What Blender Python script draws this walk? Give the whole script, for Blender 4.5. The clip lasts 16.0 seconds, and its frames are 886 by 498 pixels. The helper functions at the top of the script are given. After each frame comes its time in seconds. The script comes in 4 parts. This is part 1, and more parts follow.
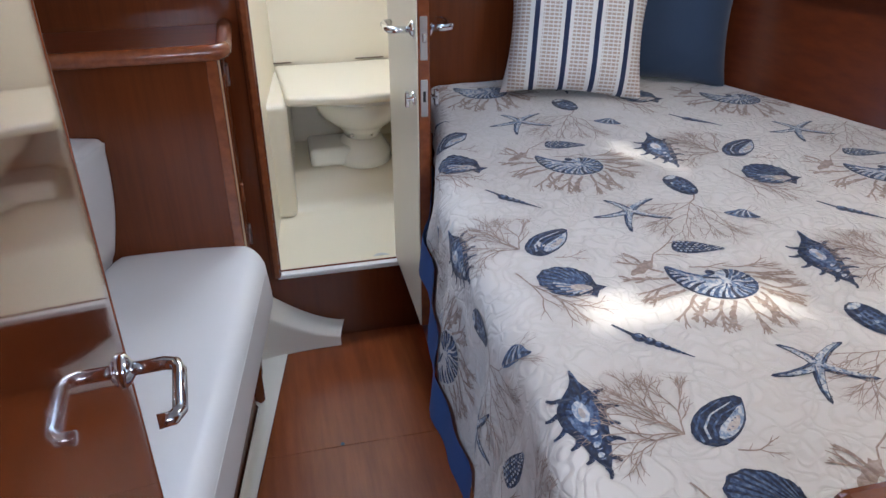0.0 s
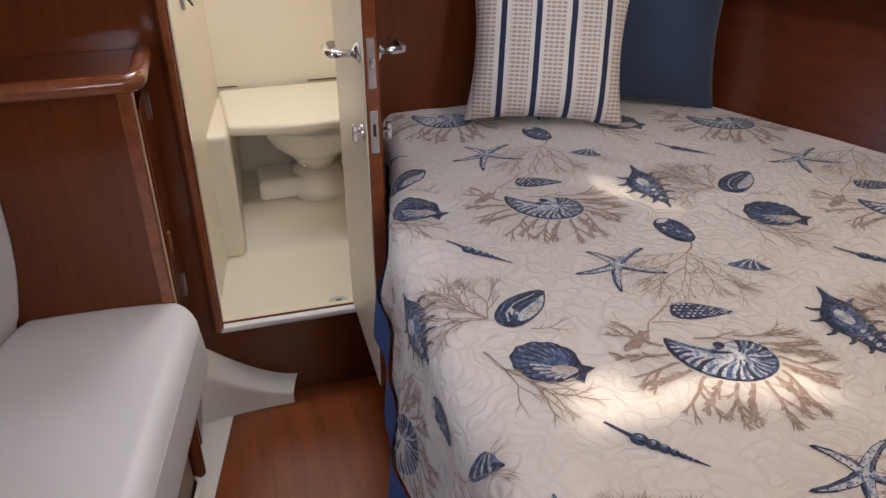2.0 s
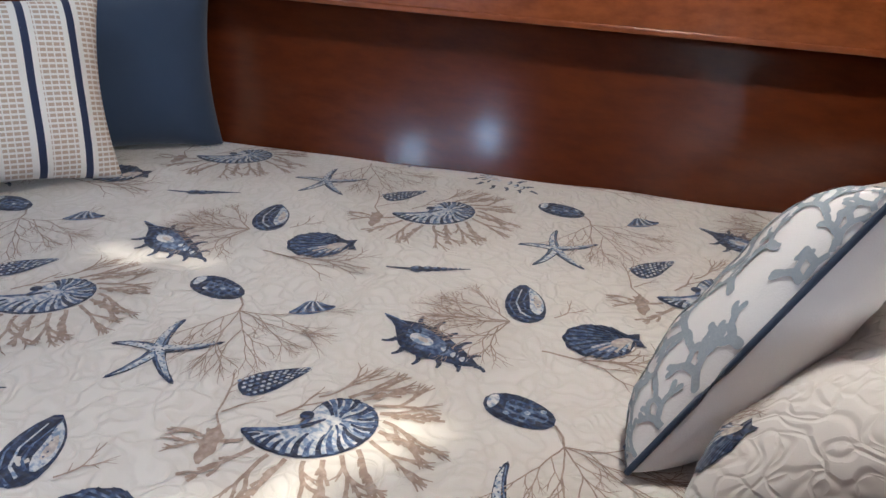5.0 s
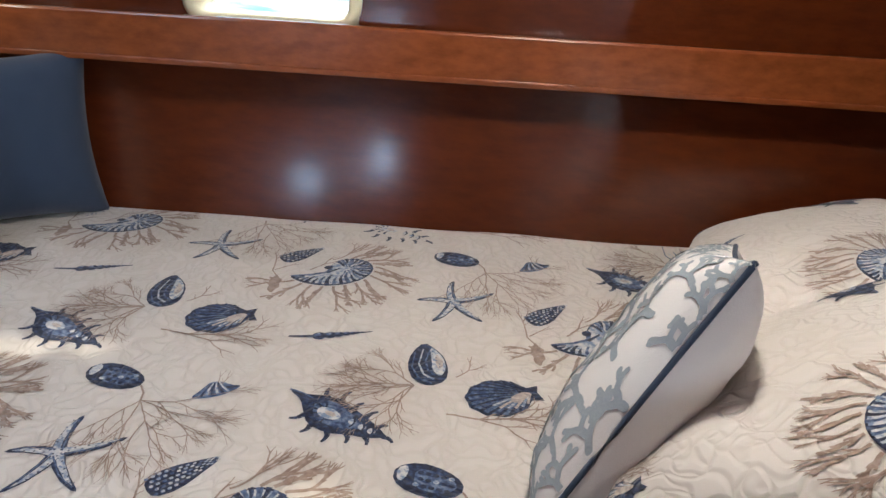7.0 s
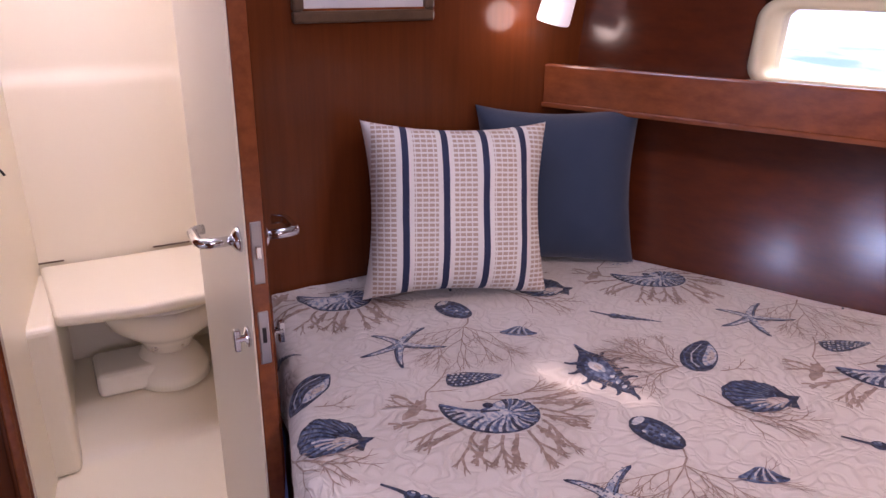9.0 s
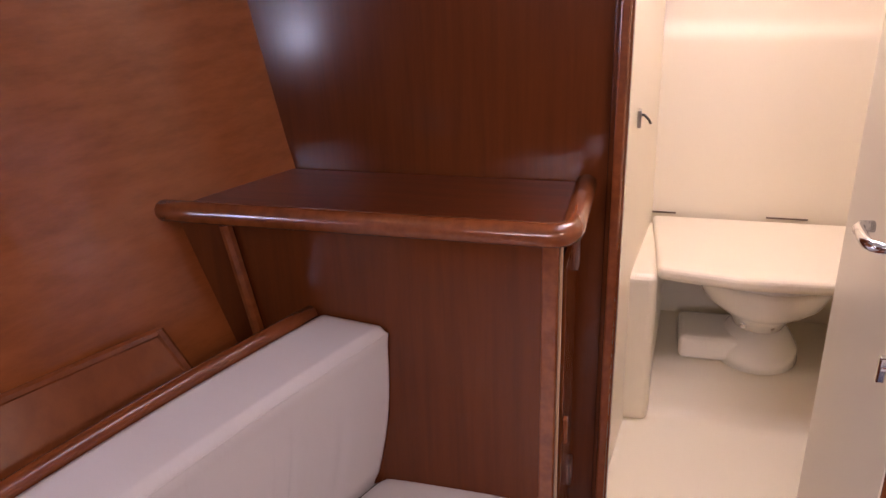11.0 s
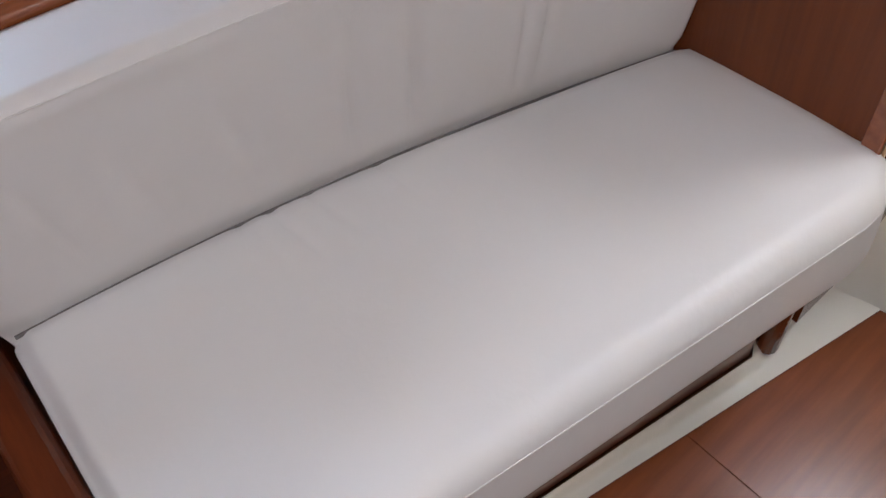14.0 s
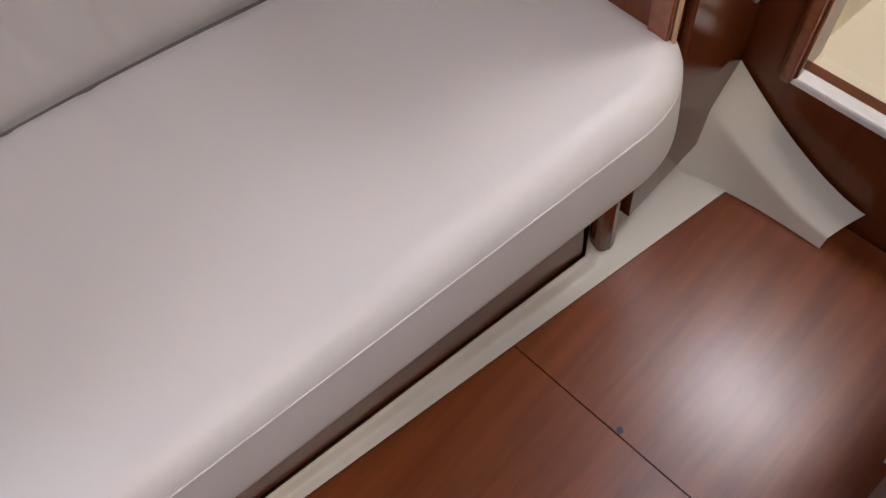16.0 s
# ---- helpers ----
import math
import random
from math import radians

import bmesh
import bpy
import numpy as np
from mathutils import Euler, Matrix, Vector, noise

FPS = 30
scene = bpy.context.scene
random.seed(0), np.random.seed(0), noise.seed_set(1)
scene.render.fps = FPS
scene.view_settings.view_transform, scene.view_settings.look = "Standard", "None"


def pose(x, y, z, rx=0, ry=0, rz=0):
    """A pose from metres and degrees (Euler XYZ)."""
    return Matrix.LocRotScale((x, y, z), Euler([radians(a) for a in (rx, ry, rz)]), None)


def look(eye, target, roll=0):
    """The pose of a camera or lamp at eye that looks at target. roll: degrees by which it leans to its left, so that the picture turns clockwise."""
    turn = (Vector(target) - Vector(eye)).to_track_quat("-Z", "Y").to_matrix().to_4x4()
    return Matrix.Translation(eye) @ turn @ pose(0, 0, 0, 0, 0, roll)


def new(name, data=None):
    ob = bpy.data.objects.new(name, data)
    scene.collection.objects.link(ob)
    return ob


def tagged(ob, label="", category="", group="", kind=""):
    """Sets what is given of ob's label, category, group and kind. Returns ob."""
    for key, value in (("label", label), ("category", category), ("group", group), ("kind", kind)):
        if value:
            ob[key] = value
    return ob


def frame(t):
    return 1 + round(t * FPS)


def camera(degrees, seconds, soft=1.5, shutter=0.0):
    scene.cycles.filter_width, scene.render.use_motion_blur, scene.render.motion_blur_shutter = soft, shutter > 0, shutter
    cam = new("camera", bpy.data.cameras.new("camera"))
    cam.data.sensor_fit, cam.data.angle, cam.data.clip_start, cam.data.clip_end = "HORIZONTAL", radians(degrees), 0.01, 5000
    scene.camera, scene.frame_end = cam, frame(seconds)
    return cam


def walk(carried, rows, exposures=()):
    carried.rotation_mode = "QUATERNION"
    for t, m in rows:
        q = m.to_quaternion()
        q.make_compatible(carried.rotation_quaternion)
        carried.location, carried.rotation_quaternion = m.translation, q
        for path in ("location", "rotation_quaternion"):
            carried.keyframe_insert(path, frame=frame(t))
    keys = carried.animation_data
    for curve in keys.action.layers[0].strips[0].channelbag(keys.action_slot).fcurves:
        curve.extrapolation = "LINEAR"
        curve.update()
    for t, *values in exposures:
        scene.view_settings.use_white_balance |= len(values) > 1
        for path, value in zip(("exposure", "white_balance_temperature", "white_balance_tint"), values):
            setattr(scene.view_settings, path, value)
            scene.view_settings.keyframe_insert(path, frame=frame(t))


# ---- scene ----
cam = camera(60.4, 16.0)
PATH = [
    (0, (-0.155, 0.695, 1.476), (0.245, 2.374, 0.466), 0.1),
    (0.5, (-0.111, 0.792, 1.439), (0.287, 2.482, 0.446), -0.1),
    (1, (-0.101, 0.865, 1.44), (0.302, 2.552, 0.445), -0.2),
    (1.5, (-0.074, 0.91, 1.437), (0.336, 2.594, 0.44), -0.4),
    (2, (-0.063, 0.931, 1.432), (0.406, 2.608, 0.447), -0.2),
    (2.5, (-0.06, 0.949, 1.43), (0.519, 2.596, 0.453), 0.7),
    (3, (-0.044, 0.969, 1.429), (0.659, 2.576, 0.467), 1.1),
    (3.5, (-0.005, 1.041, 1.409), (0.839, 2.585, 0.459), 1.6),
    (4, (0.02, 1.104, 1.376), (1.069, 2.54, 0.461), 2.6),
    (4.5, (0.05, 1.119, 1.35), (1.324, 2.39, 0.476), 3.2),
    (5, (0.053, 1.122, 1.338), (1.517, 2.195, 0.498), 3.9),
    (5.2, (0.046, 1.116, 1.336), (1.566, 2.117, 0.508), 4.0),
    (7.3, (0.06, 1.129, 1.44), (1.673, 1.994, 0.634), 3.2),
    (7.5, (0.055, 1.166, 1.442), (1.664, 2.055, 0.654), 3.2),
    (8, (0.021, 1.236, 1.442), (1.557, 2.287, 0.711), 2.7),
    (8.5, (-0.025, 1.272, 1.43), (1.266, 2.629, 0.729), 1.6),
    (9, (-0.064, 1.286, 1.421), (0.826, 2.938, 0.73), 0.3),
    (9.5, (-0.102, 1.272, 1.425), (0.324, 3.105, 0.747), -0.9),
    (10, (-0.129, 1.282, 1.42), (-0.099, 3.163, 0.74), -1.4),
    (10.2, (-0.13, 1.294, 1.417), (-0.224, 3.172, 0.736), -1.2),
    (12.3, (-0.161, 1.657, 1.373), (-1.169, 3.006, 0.293), -6.7),
    (12.5, (-0.138, 1.661, 1.361), (-1.208, 2.915, 0.229), -7.2),
    (13, (-0.103, 1.657, 1.317), (-1.272, 2.661, 0.042), -9.0),
    (13.5, (-0.112, 1.616, 1.266), (-1.196, 2.481, -0.175), -8.3),
    (14, (-0.049, 1.684, 1.263), (-1.084, 2.291, -0.337), -12.6),
    (14.5, (-0.081, 1.79, 1.276), (-0.953, 2.177, -0.482), -16.0),
    (15, (-0.086, 1.841, 1.243), (-0.851, 2.184, -0.573), -16.4),
    (15.5, (0.015, 1.92, 1.2), (-0.806, 2.252, -0.594), -21.0),
    (16, (0.001, 1.975, 1.161), (-0.739, 2.397, -0.649), -17.8),
]
EXPOSURE = [(0, 0.21, 5450, 11), (0.5, 0.08, 5950, 16), (1.5, -0.06, 6450, 18), (2.5, -0.05, 6280, 17), (3.5, -0.15, 5800, 25), (5, 0.15, 5850, 9), (7.5, 0.20, 6200, 10), (8.6, 0.10, 6350, 23), (9.1, 0.1, 6450, 50), (9.5, 0.06, 6850, 47),
            (10.2, 0.0, 7400, 49), (12.3, 0.88, 6550, 24), (13, 0.78, 6150, 17), (13.6, 0.65, 6100, 15), (14, 0.35, 6250, 15), (14.5, -0.02, 6400, 17), (15, -0.04, 6450, 15), (15.5, 0.15, 6480, 17), (16, 0.25, 6650, 20)]
walk(cam, [(t, look(eye, target, roll)) for t, eye, target, roll in PATH], EXPOSURE)

# ---- world and light ----
world = bpy.data.worlds.new("world")
scene.world = world
world.use_nodes = True
wn = world.node_tree.nodes
sky = wn.new("ShaderNodeTexSky")
sky.sky_type, sky.sun_disc = "NISHITA", False
SUN_EL, SUN_AZ = 55.0, -90.0
sky.sun_elevation, sky.sun_rotation = radians(SUN_EL), radians(SUN_AZ)
world.node_tree.links.new(sky.outputs[0], wn["Background"].inputs[0])
wn["Background"].inputs[1].default_value = 0.12


def lamp(name, kind, m, power, color, **more):
    data = bpy.data.lights.new(name, kind)
    data.energy, data.color = power, color
    ob = new(name, data)
    ob.matrix_world = m
    if "size" in more:
        data.shape, data.size, data.size_y = "RECTANGLE", more["size"], more["size_y"]
    if "angle" in more:
        data.angle = more["angle"]
    if "radius" in more:
        data.shadow_soft_size = more["radius"]
    return ob


lamp("sun", "SUN", look((-0.40, 1.56, 1.95), (0.405, 1.56, 0.8)), 3.6, (1.0, 0.88, 0.66), angle=radians(2.0))
lamp("deck_hatch_daylight", "AREA", look((0.2, 2.455, 2.0), (0.2, 2.455, 0)), 3.5, (0.68, 0.83, 1.0), size=0.38, size_y=0.4)
lamp("head_hatch_daylight", "AREA", look((0.05, 3.0, 1.93), (0.05, 3.0, 0)), 8.6, (0.92, 0.94, 0.96), size=0.3, size_y=0.3)
lamp("saloon_window_daylight", "AREA", look((-0.75, -0.5, 1.62), (0.5, 1.4, 0.9)), 13, (0.88, 0.94, 1.0), size=0.45, size_y=0.22)
lamp("saloon_hatch_daylight", "AREA", look((0.1, -0.5, 1.9), (0.0, 0.9, 0.5)), 20, (0.93, 0.96, 1.0), size=0.5, size_y=0.4)
lamp("cabin_downlight", "AREA", look((0.9, 1.35, 1.94), (0.9, 1.35, 0)), 9.5, (1.0, 0.9, 0.76), size=0.12, size_y=0.12)
lamp("left_port_daylight", "AREA", look((-1.30, 1.62, 1.10), (1.2, 2.1, 0.85)), 2.2, (0.55, 0.76, 1.0), size=0.2, size_y=0.12)
lamp("left_port_daylight", "AREA", look((-1.52, 1.00, 1.30), (1.4, 1.8, 1.0)), 4.0, (0.55, 0.76, 1.0), size=0.2, size_y=0.12)
lamp("settee_downlight", "AREA", look((-0.86, 1.85, 1.94), (-0.95, 1.85, 0)), 0.3, (1.0, 0.62, 0.28), size=0.1, size_y=0.1)


# ---- materials ----
def material(name, color, rough=0.5, metal=0.0, grain=None, bump=None, mottle=0.12, coat=0.0, sheen=0.0):
    """A surface with broad mottling, an optional stretched grain (scale xyz, strength, dark colour) and a bump (scale, strength)."""
    m = bpy.data.materials.new(name)
    m.use_nodes = True
    t = m.node_tree
    b = t.nodes["Principled BSDF"]
    b.inputs["Roughness"].default_value = rough
    b.inputs["Metallic"].default_value = metal
    b.inputs["Coat Weight"].default_value = coat
    b.inputs["Coat Roughness"].default_value = 0.22
    b.inputs["Sheen Weight"].default_value = sheen
    co = t.nodes.new("ShaderNodeTexCoord")
    big = t.nodes.new("ShaderNodeTexNoise")
    big.inputs["Scale"].default_value = 3.0
    big.inputs["Detail"].default_value = 4.0
    t.links.new(co.outputs["Object"], big.inputs["Vector"])
    mix = t.nodes.new("ShaderNodeMix")
    mix.data_type = "RGBA"
    mix.inputs["A"].default_value = (*[c * (1 - mottle) for c in color], 1)
    mix.inputs["B"].default_value = (*[min(1, c * (1 + mottle)) for c in color], 1)
    t.links.new(big.outputs["Fac"], mix.inputs["Factor"])
    out = mix.outputs["Result"]
    height = None
    if grain:
        (sx, sy, sz), strength, dark = grain
        mp = t.nodes.new("ShaderNodeMapping")
        mp.inputs["Scale"].default_value = (sx, sy, sz)
        t.links.new(co.outputs["Object"], mp.inputs["Vector"])
        g = t.nodes.new("ShaderNodeTexNoise")
        g.inputs["Scale"].default_value = 1.0
        g.inputs["Detail"].default_value = 6.0
        g.inputs["Roughness"].default_value = 0.65
        t.links.new(mp.outputs[0], g.inputs["Vector"])
        ramp = t.nodes.new("ShaderNodeMapRange")
        ramp.inputs["From Min"].default_value, ramp.inputs["From Max"].default_value = 0.38, 0.66
        ramp.inputs["To Max"].default_value = strength
        t.links.new(g.outputs["Fac"], ramp.inputs["Value"])
        mix2 = t.nodes.new("ShaderNodeMix")
        mix2.data_type = "RGBA"
        mix2.inputs["B"].default_value = (*dark, 1)
        t.links.new(ramp.outputs[0], mix2.inputs["Factor"])
        t.links.new(out, mix2.inputs["A"])
        out = mix2.outputs["Result"]
        height = g.outputs["Fac"]
    t.links.new(out, b.inputs["Base Color"])
    if bump:
        scale, strength = bump
        n = t.nodes.new("ShaderNodeTexNoise")
        n.inputs["Scale"].default_value = scale
        n.inputs["Detail"].default_value = 3.0
        t.links.new(co.outputs["Object"], n.inputs["Vector"])
        bp = t.nodes.new("ShaderNodeBump")
        bp.inputs["Strength"].default_value = strength
        bp.inputs["Distance"].default_value = 0.002
        t.links.new(n.outputs["Fac"], bp.inputs["Height"])
        t.links.new(bp.outputs[0], b.inputs["Normal"])
    return m


WOOD_D = (0.045, 0.011, 0.005)
mahogany = material("mahogany", (0.138, 0.034, 0.0095), 0.15, grain=((60, 60, 3), 0.3, WOOD_D), bump=(160, 0.05), coat=0.15)
mahogany.node_tree.nodes["Principled BSDF"].inputs["Specular IOR Level"].default_value = 0.28
mahogany_y = material("mahogany_long", (0.165, 0.038, 0.011), 0.28, grain=((45, 4, 60), 0.55, WOOD_D), bump=(160, 0.05), coat=0.35)
mahogany_z = material("mahogany_chevron", (0.26, 0.07, 0.019), 0.2, grain=((30, 22, 12), 0.4, (0.13, 0.03, 0.009)), coat=0.35)
mahogany_x = material("mahogany_across", (0.165, 0.038, 0.011), 0.28, grain=((4, 45, 60), 0.55, WOOD_D), bump=(160, 0.05), coat=0.35)
trim_wood = material("trim_wood", (0.25, 0.068, 0.02), 0.22, grain=((50, 6, 50), 0.5, (0.11, 0.027, 0.009)), coat=0.5)
mahogany_hull = material("mahogany_hull", (0.098, 0.0205, 0.006), 0.2, grain=((30, 4, 45), 0.5, WOOD_D), bump=(6, 0.16), coat=0.4)
mahogany_hull.node_tree.nodes["Principled BSDF"].inputs["Coat Roughness"].default_value = 0.12
for nd in mahogany_hull.node_tree.nodes:
    if nd.type == "BUMP":
        nd.inputs["Distance"].default_value = 0.012
mahogany_veneer = material("mahogany_veneer", (0.35, 0.098, 0.026), 0.22, grain=((26, 3, 40), 0.4, (0.13, 0.03, 0.009)), bump=(7, 0.55), coat=0.5)
varnished_door = material("varnished_door", (0.19, 0.045, 0.013), 0.07, grain=((3, 40, 50), 0.5, (0.08, 0.018, 0.007)), bump=(160, 0.02), coat=1.0)
varnished_door.node_tree.nodes["Principled BSDF"].inputs["Coat Roughness"].default_value = 0.04
for m_ in (mahogany_veneer,):
    for nd in m_.node_tree.nodes:
        if nd.type == "BUMP":
            nd.inputs["Distance"].default_value = 0.012
# pale colour for the painted gleam beside the cabinet post
pale_gleam = material("pale_gleam", (0.55, 0.36, 0.20), 0.3, mottle=0.1, coat=0.4)
floor_wood = material("floor_wood", (0.255, 0.062, 0.016), 0.27, grain=((26, 2.2, 20), 0.42, (0.085, 0.019, 0.006)), bump=(90, 0.08), mottle=0.3, coat=0.07)
gelcoat = material("gelcoat", (0.83, 0.755, 0.59), 0.3, mottle=0.02, bump=(6, 0.05))
gelcoat_floor = material("gelcoat_floor", (0.83, 0.755, 0.58), 0.4, mottle=0.03, bump=(400, 0.1))
liner = material("liner", (0.79, 0.745, 0.64), 0.35, mottle=0.03)
headliner = material("headliner", (0.72, 0.71, 0.68), 0.7, mottle=0.03, bump=(200, 0.2))
porcelain = material("porcelain", (0.82, 0.79, 0.70), 0.14, mottle=0.02)
plastic_white = material("white_plastic", (0.8, 0.79, 0.75), 0.35, mottle=0.02)
vinyl = material("vinyl", (0.71, 0.69, 0.68), 0.42, mottle=0.04, bump=(60, 0.22))
chrome = material("chrome", (0.75, 0.76, 0.78), 0.1, metal=1.0, mottle=0.03)
steel = material("brushed_steel", (0.6, 0.6, 0.6), 0.3, metal=1.0, mottle=0.05)
black = material("black_gap", (0.015, 0.014, 0.014), 0.6)
navy_cloth = material("navy_cloth", (0.021, 0.039, 0.077), 0.85, mottle=0.1, bump=(700, 0.3), sheen=0.2)
blue_back = material("blue_backing", (0.035, 0.075, 0.22), 0.85, mottle=0.12, bump=(500, 0.3))


# ---- builders ----
from mathutils.geometry import tessellate_polygon


def obj(name, bm, mat, parent=None, smooth=False, label="", category="", kind="", group=""):
    me = bpy.data.meshes.new(name)
    bm.normal_update()
    bm.to_mesh(me)
    bm.free()
    if smooth:
        me.shade_smooth()
    if mat:
        for k in (mat if isinstance(mat, (list, tuple)) else [mat]):
            me.materials.append(k)
    ob = new(name, me)
    ob.parent = parent
    return tagged(ob, label, category, group, kind)


def part(name, bm, mat, parent, label="", smooth=False):
    return obj(name, bm, mat, parent, smooth, label)


def empty(name, label, category, at=(0, 0, 0), group=""):
    ob = new(name)
    ob.location = at
    return tagged(ob, label, category, group)


def box(x0, x1, y0, y1, z0, z1, bevel=0.0, seg=2, bm=None):
    bm = bm or bmesh.new()
    made = bmesh.ops.create_cube(bm, size=1)["verts"]
    for v in made:
        v.co = ((x0 + x1) / 2 + v.co.x * (x1 - x0), (y0 + y1) / 2 + v.co.y * (y1 - y0), (z0 + z1) / 2 + v.co.z * (z1 - z0))
    if bevel:
        edges = {e for v in made for e in v.link_edges}
        bmesh.ops.bevel(bm, geom=list(edges), offset=bevel, segments=seg, affect="EDGES", profile=0.5)
    return bm


def prism(points, z0, z1, bevel=0.0, seg=2):
    """A slab over a plan outline; z0, z1 may be functions of (x, y)."""
    f0 = z0 if callable(z0) else (lambda x, y: z0)
    f1 = z1 if callable(z1) else (lambda x, y: z1)
    bm = bmesh.new()
    lo = [bm.verts.new((x, y, f0(x, y))) for x, y in points]
    hi = [bm.verts.new((x, y, f1(x, y))) for x, y in points]
    bm.faces.new(lo[::-1])
    bm.faces.new(hi)
    n = len(points)
    for i in range(n):
        bm.faces.new((lo[i], lo[(i + 1) % n], hi[(i + 1) % n], hi[i]))
    bmesh.ops.recalc_face_normals(bm, faces=bm.faces)
    if bevel:
        bmesh.ops.bevel(bm, geom=list(bm.edges), offset=bevel, segments=seg, affect="EDGES", profile=0.5)
    return bm


def tube(points, r, n=12, bm=None, caps=True):
    """A round bar along points; r one radius or one for each point."""
    bm = bm or bmesh.new()
    pts = [Vector(p) for p in points]
    rs = r if isinstance(r, (list, tuple)) else [r] * len(pts)
    rings = []
    for i, p in enumerate(pts):
        d = (pts[min(i + 1, len(pts) - 1)] - pts[max(i - 1, 0)]).normalized()
        side = d.cross(Vector((0, 0, 1)))
        if side.length < 0.05:
            side = d.cross(Vector((1, 0, 0)))
        side.normalize()
        up = side.cross(d)
        rings.append([bm.verts.new(p + rs[i] * (math.cos(a) * side + math.sin(a) * up)) for a in [2 * math.pi * k / n for k in range(n)]])
    for a, b in zip(rings, rings[1:]):
        for k in range(n):
            bm.faces.new((a[k], a[(k + 1) % n], b[(k + 1) % n], b[k]))
    if caps:
        bm.faces.new(rings[0][::-1])
        bm.faces.new(rings[-1])
    bmesh.ops.recalc_face_normals(bm, faces=bm.faces)
    return bm


def lathe(profile, n=24, m=None, sx=1.0, sy=1.0):
    """A turned body about z from (radius, height) pairs."""
    bm = bmesh.new()
    rings = [[bm.verts.new((sx * r * math.cos(2 * math.pi * k / n), sy * r * math.sin(2 * math.pi * k / n), z)) for k in range(n)] for r, z in profile]
    for a, b in zip(rings, rings[1:]):
        for k in range(n):
            bm.faces.new((a[k], a[(k + 1) % n], b[(k + 1) % n], b[k]))
    bm.faces.new(rings[0][::-1])
    bm.faces.new(rings[-1])
    bmesh.ops.recalc_face_normals(bm, faces=bm.faces)
    if m:
        bmesh.ops.transform(bm, matrix=m, verts=bm.verts)
    return bm


def grid(fn, nu, nv, bm=None, close=False):
    """A sheet of quads from fn(u, v), u and v from 0 to 1."""
    bm = bm or bmesh.new()
    vs = [[bm.verts.new(fn(i / nu, j / nv)) for j in range(nv + 1)] for i in range(nu + 1)]
    for i in range(nu):
        for j in range(nv):
            bm.faces.new((vs[i][j], vs[i + 1][j], vs[i + 1][j + 1], vs[i][j + 1]))
    return bm


def lerp(a, b, t):
    return a + (b - a) * t


def smooth01(t):
    t = max(0.0, min(1.0, t))
    return t * t * (3 - 2 * t)


# ---- plan ----
WALL_Y = 2.70          # forward bulkhead
NEAR_Y = 0.60          # bulkhead that the camera enters through
CEIL = 1.95


def hull_r(y, off=0.0):
    return 0.955 + off + 0.47 * (2.70 - y)


def hull_l(y, z):
    return -0.90 - 0.45 * (2.46 - y) - (0.33 if z < 1 else 0.18) * (z - 1.0)


def floor_edge(y):
    return -0.187 + 0.195 * (y - 2.635)


# ---- floor, ceiling, bulkheads ----
tagged(obj("floor", prism([(-2.2, -2.2), (2.6, -2.2), (2.6, 2.74), (-2.2, 2.74)], -0.12, -0.03), mahogany_y, kind="structure"), "dark varnished wood cabin sole")
jy = 2.20
fl = bpy.data.objects["floor"]
for name, y0, y1 in (("floor_panel", jy + 0.0007, 2.695), ("floor_panel", 1.2386, jy - 0.0007), ("floor_panel", 0.3, 1.2372)):
    pts = [(floor_edge(y0), y0), (0.5, y0), (0.5, y1), (floor_edge(y1), y1)]
    part(name, prism(pts, -0.03, 0.0, 0.0007, 1), floor_wood, fl)
part("finger_hole", lathe([(0.0055, -0.001), (0.0055, 0.0012)], 12, pose(-0.069, 2.207, 0)), black, fl)

# unseen ceiling; narrow slots are added to shape the berth's sun patches
cb = bmesh.new()
for x0, x1, holes in ((-2.2, -0.57, ()), (-0.57, -0.43, ((1.56, 1.65),)), (-0.43, -0.33, ((1.56, 1.61),)), (-0.33, -0.25, ((1.53, 1.63),)), (-0.25, -0.18, ((1.51, 1.60), (2.10, 2.19))),
                       (-0.18, -0.11, ((2.02, 2.13),)), (-0.11, 0.0, ()), (0.0, 0.40, ((2.25, 2.66),)), (0.40, 2.6, ())):
    ys = [-2.2] + [v for h in holes for v in h] + [4.0]
    for y0, y1 in zip(ys[::2], ys[1::2]):
        box(x0, x1, y0, y1, CEIL, CEIL + 0.06, bm=cb)
obj("ceiling", cb, headliner, kind="structure", label="off-white padded headliner")

# unseen sheet added over the hatch opening to keep direct sun out
obj("hatch_sun_block", box(-0.02, 0.42, 2.23, 2.68, CEIL + 0.061, CEIL + 0.075), headliner, label="unseen opaque sheet added over the deck hatch to block sun", category="blind")
DX0, DX1, DZ0, DZ1 = -0.178, 0.200, 0.245, 1.86
wb = bmesh.new()
box(-2.2, DX0 - 0.03, WALL_Y, WALL_Y + 0.03, -0.03, CEIL, bm=wb)
box(DX1 + 0.03, 1.2, WALL_Y, WALL_Y + 0.03, -0.03, CEIL, bm=wb)
box(DX0 - 0.03, DX1 + 0.03, WALL_Y, WALL_Y + 0.03, DZ1 + 0.03, CEIL, bm=wb)
box(DX0 - 0.03, DX1 + 0.03, WALL_Y, WALL_Y + 0.03, -0.03, DZ0, bm=wb)
obj("wall_north", wb, mahogany, kind="structure", label="dark mahogany veneer bulkhead")
frame_d = empty("door_frame", "dark wooden door frame with a white threshold", "door frame")
tagged(frame_d, kind="structure")
part("jamb", box(DX0 - 0.03, DX0, WALL_Y - 0.012, WALL_Y + 0.05, DZ0, DZ1, 0.004), mahogany, frame_d)
